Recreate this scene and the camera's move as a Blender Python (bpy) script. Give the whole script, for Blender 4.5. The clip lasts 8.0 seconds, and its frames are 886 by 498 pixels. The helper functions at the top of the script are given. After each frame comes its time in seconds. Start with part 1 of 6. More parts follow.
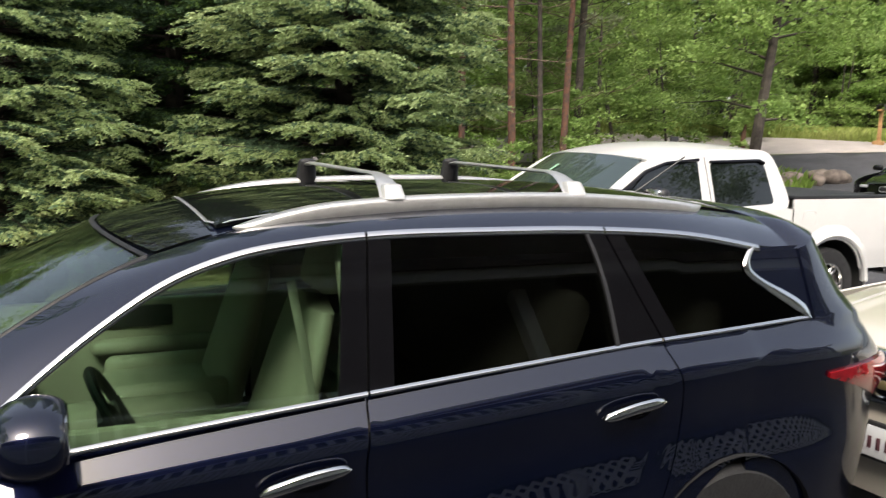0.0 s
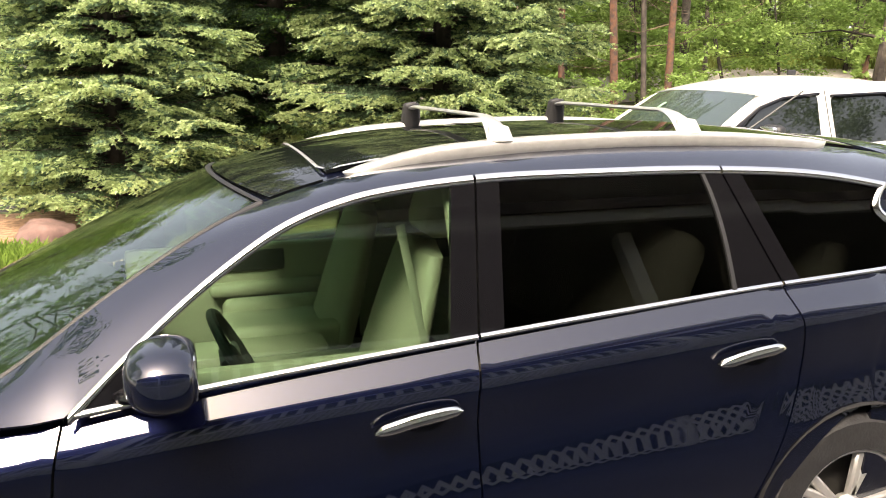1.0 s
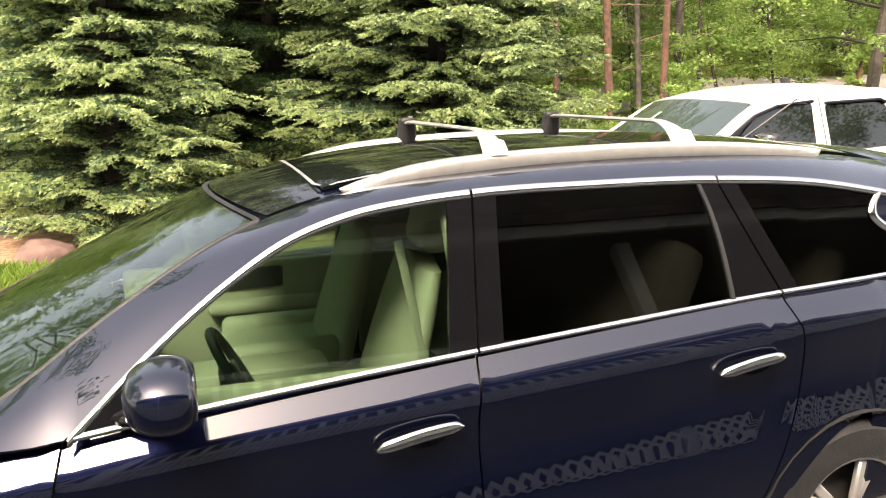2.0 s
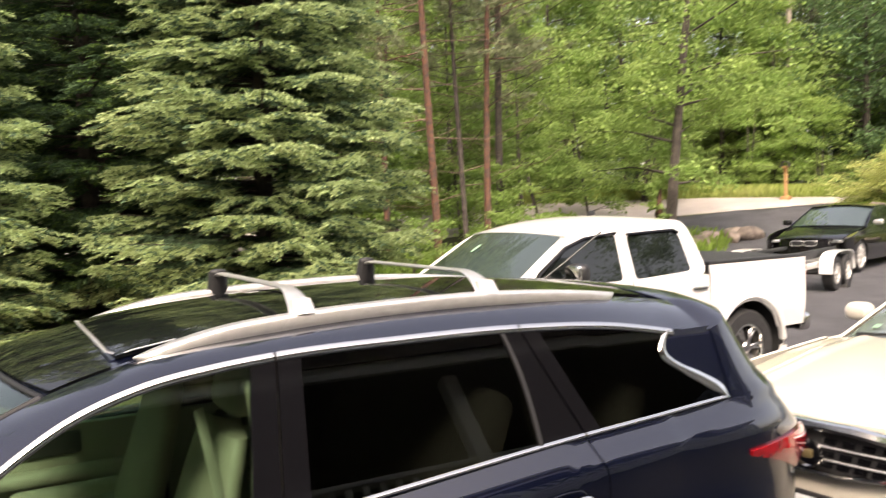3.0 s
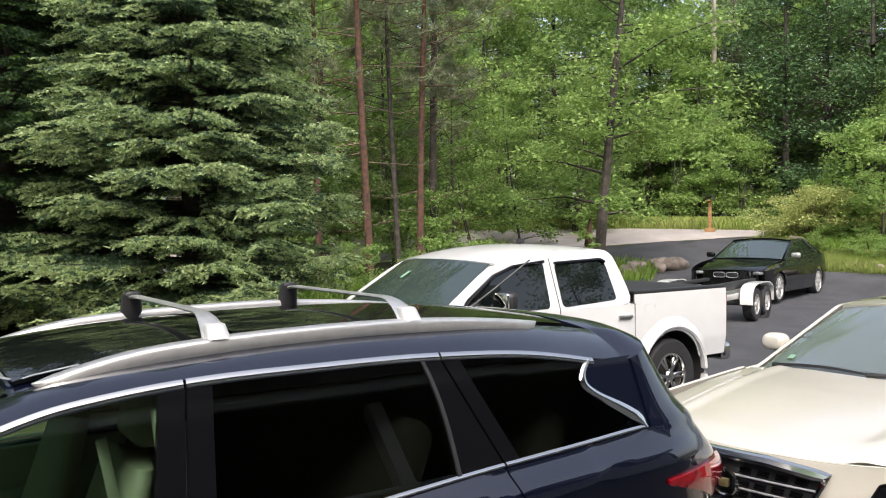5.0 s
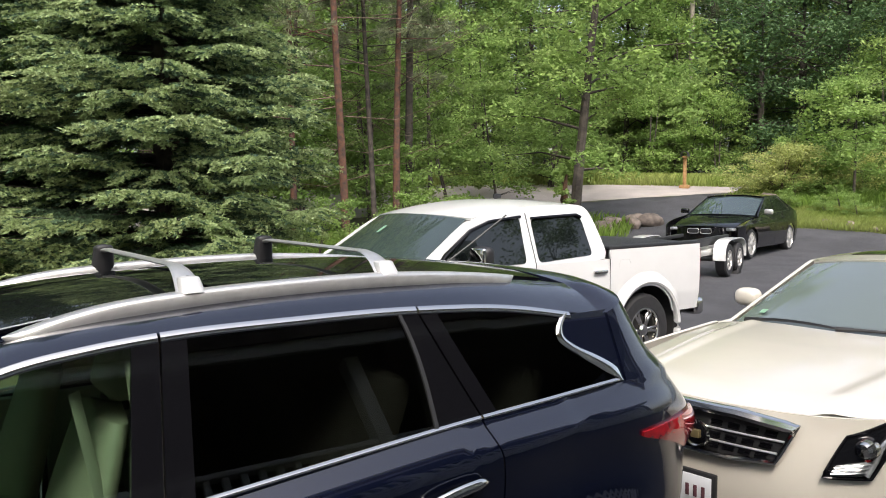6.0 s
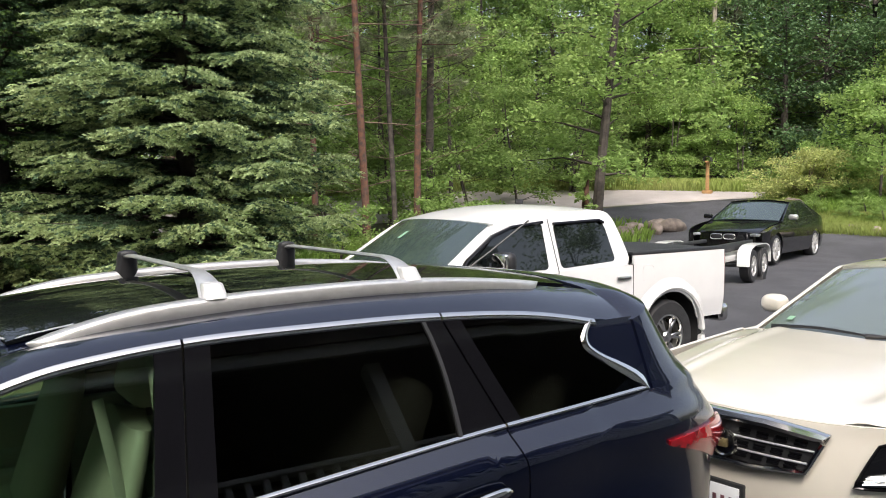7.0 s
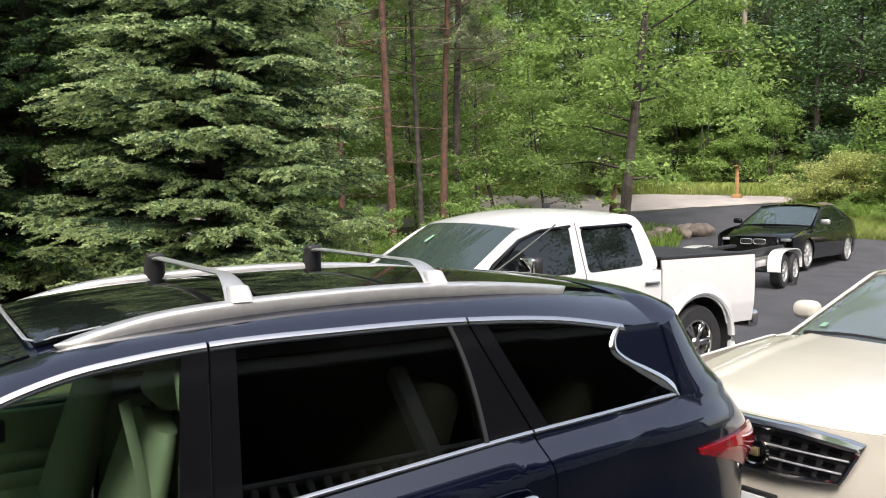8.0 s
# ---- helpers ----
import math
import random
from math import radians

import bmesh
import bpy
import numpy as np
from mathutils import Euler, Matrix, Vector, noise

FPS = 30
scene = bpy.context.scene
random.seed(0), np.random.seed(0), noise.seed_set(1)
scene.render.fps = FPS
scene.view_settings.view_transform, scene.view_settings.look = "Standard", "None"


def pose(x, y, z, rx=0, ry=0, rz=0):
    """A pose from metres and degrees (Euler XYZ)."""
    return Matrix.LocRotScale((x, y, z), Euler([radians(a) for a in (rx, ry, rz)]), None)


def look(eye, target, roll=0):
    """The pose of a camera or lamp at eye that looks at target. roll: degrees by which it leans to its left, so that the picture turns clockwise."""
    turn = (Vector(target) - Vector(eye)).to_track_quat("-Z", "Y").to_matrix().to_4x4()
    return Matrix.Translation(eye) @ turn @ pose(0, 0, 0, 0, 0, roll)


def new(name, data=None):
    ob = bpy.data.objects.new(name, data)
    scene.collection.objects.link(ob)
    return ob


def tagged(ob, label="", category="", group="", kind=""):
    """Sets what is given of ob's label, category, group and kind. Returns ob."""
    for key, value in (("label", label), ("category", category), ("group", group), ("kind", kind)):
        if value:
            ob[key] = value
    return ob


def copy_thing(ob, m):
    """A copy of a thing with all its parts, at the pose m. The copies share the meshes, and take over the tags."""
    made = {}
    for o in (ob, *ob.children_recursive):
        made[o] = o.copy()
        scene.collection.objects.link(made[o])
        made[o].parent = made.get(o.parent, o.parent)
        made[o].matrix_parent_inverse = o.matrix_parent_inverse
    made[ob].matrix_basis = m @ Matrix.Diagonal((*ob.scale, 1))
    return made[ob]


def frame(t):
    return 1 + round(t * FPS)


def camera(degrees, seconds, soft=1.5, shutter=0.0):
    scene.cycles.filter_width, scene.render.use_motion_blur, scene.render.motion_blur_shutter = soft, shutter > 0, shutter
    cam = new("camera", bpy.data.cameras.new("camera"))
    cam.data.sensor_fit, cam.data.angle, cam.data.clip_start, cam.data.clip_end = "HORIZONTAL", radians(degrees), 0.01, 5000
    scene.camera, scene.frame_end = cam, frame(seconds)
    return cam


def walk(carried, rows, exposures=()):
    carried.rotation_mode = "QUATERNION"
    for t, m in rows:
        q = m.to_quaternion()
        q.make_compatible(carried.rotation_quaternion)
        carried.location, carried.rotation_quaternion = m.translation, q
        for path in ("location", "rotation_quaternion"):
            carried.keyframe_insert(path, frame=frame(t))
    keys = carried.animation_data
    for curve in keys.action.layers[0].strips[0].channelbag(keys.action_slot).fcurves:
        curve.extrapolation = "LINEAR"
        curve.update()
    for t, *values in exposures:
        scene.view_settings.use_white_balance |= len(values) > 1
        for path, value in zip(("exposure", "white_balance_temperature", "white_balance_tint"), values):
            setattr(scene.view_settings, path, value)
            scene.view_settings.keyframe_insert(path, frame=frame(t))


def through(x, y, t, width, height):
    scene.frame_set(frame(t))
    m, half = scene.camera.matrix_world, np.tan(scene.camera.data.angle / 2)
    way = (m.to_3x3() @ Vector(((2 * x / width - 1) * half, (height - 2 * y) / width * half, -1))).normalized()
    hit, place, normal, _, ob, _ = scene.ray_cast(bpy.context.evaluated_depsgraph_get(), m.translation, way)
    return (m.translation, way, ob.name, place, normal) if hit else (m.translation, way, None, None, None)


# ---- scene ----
cam = camera(57.0, 8.0, soft=1.0, shutter=0.3)
PATH = [
    (0, (0.718, -2.089, 1.924), (1.546, -0.29, 1.644), 1.6),
    (1, (0.695, -2.06, 1.916), (1.292, -0.197, 1.499), -0.1),
    (2.5, (0.705, -2.064, 1.938), (1.349, -0.196, 1.628), -2.7),
    (2.8, (0.755, -2.078, 1.988), (1.607, -0.277, 1.813), -2.6),
    (3, (0.798, -2.087, 2.03), (1.78, -0.348, 1.931), -1.8),
    (3.5, (0.818, -2.081, 2.03), (1.93, -0.418, 2.014), -1.1),
    (4, (0.824, -2.081, 2.029), (1.935, -0.418, 2.027), -1.7),
    (5.5, (0.856, -2.081, 2.032), (1.988, -0.434, 1.941), 0.3),
    (6, (0.857, -2.058, 2.023), (2.024, -0.441, 1.874), -0.3),
    (6.5, (0.854, -2.049, 2.023), (2.005, -0.42, 1.885), -0.2),
    (7, (0.864, -2.028, 2.022), (1.991, -0.381, 1.887), -0.4),
    (7.5, (0.878, -2.016, 2.021), (1.98, -0.352, 1.892), -0.2),
    (8, (0.876, -2.007, 2.02), (1.95, -0.324, 1.895), -0.3),
]

BASE = 1.37
EXPOSURES = [(t, BASE + s, k, g) for t, s, k, g in ((0.0, -0.05, 6900, 11), (0.5, 0.62, 7400, 12), (1.0, 0.97, 7900, 14), (2.5, 1.05, 8100, 17), (2.8, 0.8, 8000, 18), (3.2, 0.35, 7600, 17), (3.6, 0.05, 6900, 14), (5.5, -0.12, 6600, 12), (8.0, 0.0, 6650, 12))]
walk(cam, [(t, look(eye, target, roll)) for t, eye, target, roll in PATH], EXPOSURES)

# world: thin bright overcast
world = bpy.data.worlds.new("world")
scene.world = world
world.use_nodes = True
wn, wl = world.node_tree.nodes, world.node_tree.links
sky = wn.new("ShaderNodeTexSky")
sky.sky_type, sky.sun_disc = "NISHITA", False
sky.sun_elevation, sky.sun_rotation = radians(51), radians(210)
sky.air_density, sky.dust_density, sky.ozone_density = 1.0, 4.0, 1.0
pale = wn.new("ShaderNodeHueSaturation")
pale.inputs["Saturation"].default_value = 0.65
wl.new(sky.outputs[0], pale.inputs["Color"])
wl.new(pale.outputs[0], wn["Background"].inputs[0])
wn["Background"].inputs[1].default_value = 0.15
sun = new("sun", bpy.data.lights.new("sun", "SUN"))
sun.data.energy, sun.data.angle, sun.data.color = 1.5, radians(20), (1.0, 0.96, 0.9)
sun.matrix_world = look((-8, -14, 20), (0, 0, 0))


# ---- materials ----
def material(name, colour, rough=0.5, metal=0.0, vary=0.0, scale=8.0, bump=0.0, bump_scale=60.0, coat=0.0, second=None, island=0.0, per_object=0.0, sss=0.0, detail=6.0):
    m = bpy.data.materials.new(name)
    m.use_nodes = True
    n, l = m.node_tree.nodes, m.node_tree.links
    b = n["Principled BSDF"]
    b.inputs["Roughness"].default_value, b.inputs["Metallic"].default_value = rough, metal
    b.inputs["Coat Weight"].default_value = coat
    b.inputs["Coat Roughness"].default_value = 0.02
    c = (*colour, 1)
    b.inputs["Base Color"].default_value = c
    tex = n.new("ShaderNodeTexCoord")
    last = None
    if vary or second:
        big = n.new("ShaderNodeTexNoise")
        big.inputs["Scale"].default_value, big.inputs["Detail"].default_value = scale, detail
        l.new(tex.outputs["Object"], big.inputs["Vector"])
        ramp = n.new("ShaderNodeValToRGB")
        ramp.color_ramp.elements[0].position, ramp.color_ramp.elements[1].position = 0.35, 0.65
        if second:
            ramp.color_ramp.elements[0].color, ramp.color_ramp.elements[1].color = c, (*second, 1)
        else:
            ramp.color_ramp.elements[0].color = (*[v * (1 - vary) for v in colour], 1)
            ramp.color_ramp.elements[1].color = (*[min(1, v * (1 + vary)) for v in colour], 1)
        l.new(big.outputs["Fac"], ramp.inputs["Fac"])
        last = ramp.outputs["Color"]
    for amount, source, out in ((island, "ShaderNodeNewGeometry", "Random Per Island"), (per_object, "ShaderNodeObjectInfo", "Random")):
        if amount:
            src = n.new(source)
            span = n.new("ShaderNodeMapRange")
            span.inputs["To Min"].default_value, span.inputs["To Max"].default_value = 1 - amount, 1 + amount
            l.new(src.outputs[out], span.inputs["Value"])
            hsv = n.new("ShaderNodeHueSaturation")
            hsv.inputs["Color"].default_value = c
            if last:
                l.new(last, hsv.inputs["Color"])
            l.new(span.outputs[0], hsv.inputs["Value"])
            last = hsv.outputs["Color"]
    if last:
        l.new(last, b.inputs["Base Color"])
    if bump:
        fine = n.new("ShaderNodeTexNoise")
        fine.inputs["Scale"].default_value, fine.inputs["Detail"].default_value = bump_scale, 8
        l.new(tex.outputs["Object"], fine.inputs["Vector"])
        bp = n.new("ShaderNodeBump")
        bp.inputs["Strength"].default_value, bp.inputs["Distance"].default_value = bump, 0.01
        l.new(fine.outputs["Fac"], bp.inputs["Height"])
        l.new(bp.outputs[0], b.inputs["Normal"])
    return m


def leaf_material(name, colour, second, through=0.4, rough=0.7, island=0.24, per_object=0.12, scale=0.6):
    """Foliage: diffuse on both sides with some light coming through."""
    m = material(name, colour, rough, second=second, scale=scale, island=island, per_object=per_object)
    n, l = m.node_tree.nodes, m.node_tree.links
    b = n["Principled BSDF"]
    b.inputs["Specular IOR Level"].default_value = 0.22
    t = n.new("ShaderNodeBsdfTranslucent")
    src = b.inputs["Base Color"].links[0].from_socket
    l.new(src, t.inputs["Color"])
    mix = n.new("ShaderNodeMixShader")
    mix.inputs[0].default_value = through
    l.new(b.outputs[0], mix.inputs[1])
    l.new(t.outputs[0], mix.inputs[2])
    l.new(mix.outputs[0], n["Material Output"].inputs["Surface"])
    return m


def glass_material(name, tint, base=0.045):
    m = bpy.data.materials.new(name)
    m.use_nodes = True
    n, l = m.node_tree.nodes, m.node_tree.links
    n.remove(n["Principled BSDF"])
    edge = n.new("ShaderNodeLayerWeight")
    edge.inputs[0].default_value = 0.5
    power = n.new("ShaderNodeMath")
    power.operation = "POWER"
    power.inputs[1].default_value = 4.0
    fres = n.new("ShaderNodeMath")
    fres.operation = "MULTIPLY_ADD"
    fres.inputs[1].default_value, fres.inputs[2].default_value = 0.85, base
    l.new(edge.outputs["Facing"], power.inputs[0])
    l.new(power.outputs[0], fres.inputs[0])
    tr = n.new("ShaderNodeBsdfTransparent")
    tr.inputs[0].default_value = (*tint, 1)
    gl = n.new("ShaderNodeBsdfGlossy")
    gl.inputs["Roughness"].default_value = 0.01
    mix = n.new("ShaderNodeMixShader")
    l.new(fres.outputs[0], mix.inputs[0])
    l.new(tr.outputs[0], mix.inputs[1])
    l.new(gl.outputs[0], mix.inputs[2])
    l.new(mix.outputs[0], n["Material Output"].inputs["Surface"])
    return m


NAVY = material("navy_paint", (0.0009, 0.0017, 0.0062), 0.4, 0.0, vary=0.15, scale=900, coat=1.0)
NAVY.node_tree.nodes["Principled BSDF"].inputs["Specular IOR Level"].default_value = 0.22
NAVY.node_tree.nodes["Principled BSDF"].inputs["Specular Tint"].default_value = (0.10, 0.14, 0.55, 1)
NAVY.node_tree.nodes["Principled BSDF"].inputs["Coat IOR"].default_value = 1.7
BLACK_GLOSS = material("black_gloss", (0.004, 0.004, 0.005), 0.08)
BLACK_GLOSS.node_tree.nodes["Principled BSDF"].inputs["Specular IOR Level"].default_value = 0.28
BLACK_PLASTIC = material("black_plastic", (0.012, 0.012, 0.013), 0.5, bump=0.15, bump_scale=400)
CHROME = material("chrome", (0.62, 0.61, 0.58), 0.10, 1.0)
SATIN = material("satin_aluminium", (0.62, 0.61, 0.58), 0.38, 0.85, vary=0.05, scale=30)
SILVER = material("silver_paint", (0.52, 0.52, 0.51), 0.36, 0.3, coat=0.3)
RUBBER = material("rubber", (0.014, 0.014, 0.015), 0.75, bump=0.3, bump_scale=90, vary=0.25, scale=20)
ALLOY = material("alloy", (0.50, 0.49, 0.47), 0.33, 0.6)
# near black for arches and underbodies, also for added blocks that darken car interiors
WELL_DARK = material("well_and_filler_black", (0.006, 0.006, 0.006), 0.9)
WHITE = material("white_paint", (0.60, 0.60, 0.59), 0.35, coat=0.8, vary=0.02, scale=4)
PEARL = material("pearl_paint", (0.58, 0.545, 0.465), 0.33, 0.1, coat=1.0, vary=0.03, scale=3)
BLACK_PAINT = material("black_paint", (0.004, 0.004, 0.005), 0.4, coat=1.0)
BLACK_PAINT.node_tree.nodes["Principled BSDF"].inputs["Specular IOR Level"].default_value = 0.05
# opaque; reflected hazy sky and dim cabin are put into the base colour
SKY_SHEEN = material("sky_sheen_windscreen", (0.11, 0.135, 0.13), 0.03, coat=0.5)
TINTED = material("tinted_glass", (0.006, 0.008, 0.008), 0.02)
SHIELD = material("windscreen_glass", (0.030, 0.045, 0.042), 0.03, coat=0.5)
CLEAR = glass_material("clear_green_glass", (0.56, 0.70, 0.60), 0.06)
PRIVACY = glass_material("privacy_glass", (0.15, 0.165, 0.16), 0.045)
ROOFGLASS = material("roof_glass", (0.005, 0.006, 0.006), 0.03)
RED = material("red_lens", (0.26, 0.006, 0.01), 0.08, coat=1.0, vary=0.25, scale=25)
LENS = material("clear_lens", (0.26, 0.27, 0.27), 0.06, 0.4, coat=1.0, vary=0.3, scale=20)
BEIGE = material("beige_leather", (0.36, 0.325, 0.255), 0.5, bump=0.25, bump_scale=220, vary=0.06, scale=9)
BELT = material("seat_belt_webbing", (0.40, 0.37, 0.30), 0.8, bump=0.3, bump_scale=500)
DARK_TRIM = material("dark_trim", (0.03, 0.029, 0.027), 0.55)
TONNEAU = material("vinyl_cover", (0.014, 0.014, 0.015), 0.6, bump=0.2, bump_scale=200)
ASPHALT = material("asphalt", (0.045, 0.045, 0.05), 0.85, vary=0.22, scale=1.3, bump=0.5, bump_scale=120)
ROAD = material("old_road", (0.30, 0.27, 0.25), 0.9, vary=0.12, scale=0.8, bump=0.4, bump_scale=90)
SOIL = material("forest_floor", (0.065, 0.055, 0.032), 0.95, second=(0.04, 0.065, 0.018), scale=0.5, bump=0.8, bump_scale=20)
MULCH = material("mulch", (0.30, 0.18, 0.11), 0.95, vary=0.35, scale=14, bump=0.9, bump_scale=40)
GRASS = leaf_material("grass", (0.12, 0.21, 0.035), (0.17, 0.25, 0.05), 0.4)
BANK = leaf_material("bank_weeds", (0.20, 0.27, 0.06), (0.30, 0.33, 0.11), 0.4)
STONE = material("field_stone", (0.16, 0.13, 0.11), 0.9, vary=0.35, scale=5, bump=0.7, bump_scale=18, per_object=0.25)
RED_STONE = material("red_stone", (0.15, 0.09, 0.078), 0.9, vary=0.3, scale=5, bump=0.7, bump_scale=18)
PINE_BARK = material("pine_bark", (0.125, 0.056, 0.032), 0.95, second=(0.050, 0.034, 0.028), scale=9, bump=1.0, bump_scale=22)
BARK = material("grey_bark", (0.035, 0.029, 0.025), 0.95, second=(0.085, 0.070, 0.058), scale=6, bump=1.0, bump_scale=20)
TWIG = material("dead_twigs", (0.13, 0.09, 0.065), 0.95, vary=0.3)
OLD_NEEDLE = leaf_material("spruce_needles", (0.070, 0.120, 0.070), (0.105, 0.165, 0.090), 0.35, island=0.4, scale=1.2)
# fresh growth, with the skylight on the outer tips painted in as well
LIT_NEW_NEEDLE = leaf_material("spruce_lit_new_tips", (0.275, 0.37, 0.165), (0.36, 0.45, 0.21), 0.3, island=0.3, scale=1.2)
# fir needles and tips: the shade they stand in is put into the colour
FIR_SHADE = leaf_material("shaded_fir_needles", (0.030, 0.062, 0.027), (0.045, 0.085, 0.034), 0.2, scale=1.2)
FIR_TIP = leaf_material("shaded_fir_tips", (0.06, 0.11, 0.028), (0.085, 0.14, 0.035), 0.3, scale=1.2)
LEAF = leaf_material("broad_leaves", (0.195, 0.305, 0.085), (0.285, 0.39, 0.12), 0.5)
# darker copy of LEAF, woodland shade put into the colour
LEAF_DARK = leaf_material("shaded_leaves", (0.145, 0.245, 0.075), (0.225, 0.325, 0.10), 0.5)
HEMLOCK = leaf_material("hemlock_needles", (0.075, 0.140, 0.060), (0.115, 0.190, 0.078), 0.35)
LEAF_PALE = leaf_material("pale_leaves", (0.36, 0.40, 0.14), (0.44, 0.47, 0.18), 0.5)
PINE_NEEDLE = leaf_material("pine_needles", (0.16, 0.19, 0.105), (0.22, 0.25, 0.14), 0.35)
SIDING = material("siding", (0.20, 0.195, 0.18), 0.6, vary=0.06, scale=3)
PORCH_PAINT = material("porch_paint", (0.80, 0.79, 0.76), 0.5, vary=0.05, scale=6)
DECK = material("deck_boards", (0.22, 0.17, 0.12), 0.8, vary=0.25, scale=7, bump=0.4, bump_scale=60)
POST_WOOD = material("post_wood", (0.30, 0.17, 0.07), 0.8, vary=0.2, scale=10)
POLE_WOOD = material("pole_wood", (0.30, 0.26, 0.22), 0.9, vary=0.2, scale=5)
CABLE = material("cable", (0.20, 0.21, 0.20), 0.7)
PLATE = material("plate_white", (0.62, 0.64, 0.66), 0.4, vary=0.05)
PLATE_RED = material("plate_red", (0.10, 0.04, 0.05), 0.5)
GREEN_STICKER = material("green_sticker", (0.20, 0.36, 0.24), 0.5)
GOLD = material("badge_gold", (0.5, 0.4, 0.2), 0.3, 0.8)
HOUSE_TAN = material("house_clapboard", (0.42, 0.34, 0.22), 0.8, vary=0.1, scale=2)


# ---- mesh helpers ----
def obj(name, bm, mats, smooth=True, parent=None):
    me = bpy.data.meshes.new(name)
    bm.normal_update()
    bm.to_mesh(me)
    bm.free()
    for m in (mats if isinstance(mats, (list, tuple)) else [mats]):
        me.materials.append(m)
    if smooth:
        me.polygons.foreach_set("use_smooth", [True] * len(me.polygons))
        if smooth != "all":
            me.set_sharp_from_angle(angle=radians(38))
    ob = new(name, me)
    if parent:
        ob.parent = parent
    return ob


def part(name, bm, mats, parent, label="", smooth=True):
    ob = obj(name, bm, mats, smooth, parent)
    return tagged(ob, label) if label else ob


def thing(name, m, label, category, group="", kind=""):
    ob = new(name)
    ob.empty_display_size = 0.2
    ob.matrix_world = m
    return tagged(ob, label, category, group, kind)


def curve(pts):
    """A smooth function through (x, value) points in rising x."""
    xs = np.array([p[0] for p in pts], float)
    ys = np.array([p[1] for p in pts], float)
    d = np.gradient(ys, xs)

    def f(x):
        if x <= xs[0]:
            return float(ys[0])
        if x >= xs[-1]:
            return float(ys[-1])
        i = int(np.searchsorted(xs, x) - 1)
        i = max(0, min(i, len(xs) - 2))
        h = xs[i + 1] - xs[i]
        t = (x - xs[i]) / h
        return float((2 * t**3 - 3 * t**2 + 1) * ys[i] + (t**3 - 2 * t**2 + t) * h * d[i] + (3 * t**2 - 2 * t**3) * ys[i + 1] + (t**3 - t**2) * h * d[i + 1])
    return f


def grid(fn, nu, nv, bm=None, thick=0.0, flip=False):
    """A sheet fn(s, t), s and t from 0 to 1; thick: its depth against the normal."""
    bm = bm or bmesh.new()
    rows = [[bm.verts.new(fn(i / nu, j / nv)) for j in range(nv + 1)] for i in range(nu + 1)]
    faces = []
    for i in range(nu):
        for j in range(nv):
            q = [rows[i][j], rows[i + 1][j], rows[i + 1][j + 1], rows[i][j + 1]]
            faces.append(bm.faces.new(q[::-1] if flip else q))
    if thick:
        bm.normal_update()
        back = {}
        for r in rows:
            for v in r:
                back[v] = bm.verts.new(v.co - v.normal * thick)
        for f in list(faces):
            bm.faces.new([back[v] for v in reversed(f.verts)])
        rim = [r[0] for r in rows] + rows[-1][1:] + [r[-1] for r in rows[:-1]][::-1] + rows[0][1:-1][::-1]
        for a, b in zip(rim, rim[1:] + rim[:1]):
            q = [b, a, back[a], back[b]]
            bm.faces.new(q[::-1] if flip else q)
    return bm


def box(size, at=(0, 0, 0), bevel=0.0, bm=None, turn=None, segments=2):
    bm = bm or bmesh.new()
    m = Matrix.Translation(at) @ (turn.to_4x4() if turn else Matrix()) @ Matrix.Diagonal((*size, 1))
    got = bmesh.ops.create_cube(bm, size=1.0, matrix=m)
    if bevel:
        edges = list({e for v in got["verts"] for e in v.link_edges})
        bmesh.ops.bevel(bm, geom=edges, offset=bevel, segments=segments, affect="EDGES", profile=0.5)
    return bm


def tube(pts, radii, sides=10, bm=None, closed=False, flat=1.0):
    """A round bar along points; radii: one or a list."""
    bm = bm or bmesh.new()
    pts = [Vector(p) for p in pts]
    radii = radii if isinstance(radii, (list, tuple)) else [radii] * len(pts)
    rings = []
    up = Vector((0, 0, 1))
    for i, p in enumerate(pts):
        a, b = (pts[i - 1], pts[(i + 1) % len(pts)]) if closed else (pts[max(0, i - 1)], pts[min(len(pts) - 1, i + 1)])
        d = (b - a).normalized()
        s = d.cross(up)
        s = d.cross(Vector((1, 0, 0))) if s.length < 1e-3 else s
        s.normalize()
        n = s.cross(d)
        rings.append([bm.verts.new(p + radii[i] * (math.cos(k * math.tau / sides) * s + flat * math.sin(k * math.tau / sides) * n)) for k in range(sides)])
    for i in range(len(rings) if closed else len(rings) - 1):
        r, q = rings[i], rings[(i + 1) % len(rings)]
        for k in range(sides):
            bm.faces.new((r[k], r[(k + 1) % sides], q[(k + 1) % sides], q[k]))
    if not closed:
        bm.faces.new(rings[0][::-1])
        bm.faces.new(rings[-1])
    return bm


def turned(profile, sides=32, axis="y", at=(0, 0, 0), bm=None, caps=True):
    """A turned body: (radius, along) points round an axis through at."""
    bm = bm or bmesh.new()
    at = Vector(at)
    rings = []
    for r, h in profile:
        ring = []
        for k in range(sides):
            a = k * math.tau / sides
            c, s = r * math.cos(a), r * math.sin(a)
            ring.append(bm.verts.new(at + Vector({"y": (c, h, s), "z": (c, s, h), "x": (h, c, s)}[axis])))
        rings.append(ring)
    for r, q in zip(rings, rings[1:]):
        for k in range(sides):
            bm.faces.new((r[k], r[(k + 1) % sides], q[(k + 1) % sides], q[k]))
    for ring in (rings[0][::-1], rings[-1]) if caps else ():
        if profile[0 if ring[0] in rings[0] else -1][0] > 1e-4:
            bm.faces.new(ring)
    bmesh.ops.recalc_face_normals(bm, faces=bm.faces)
    return bm


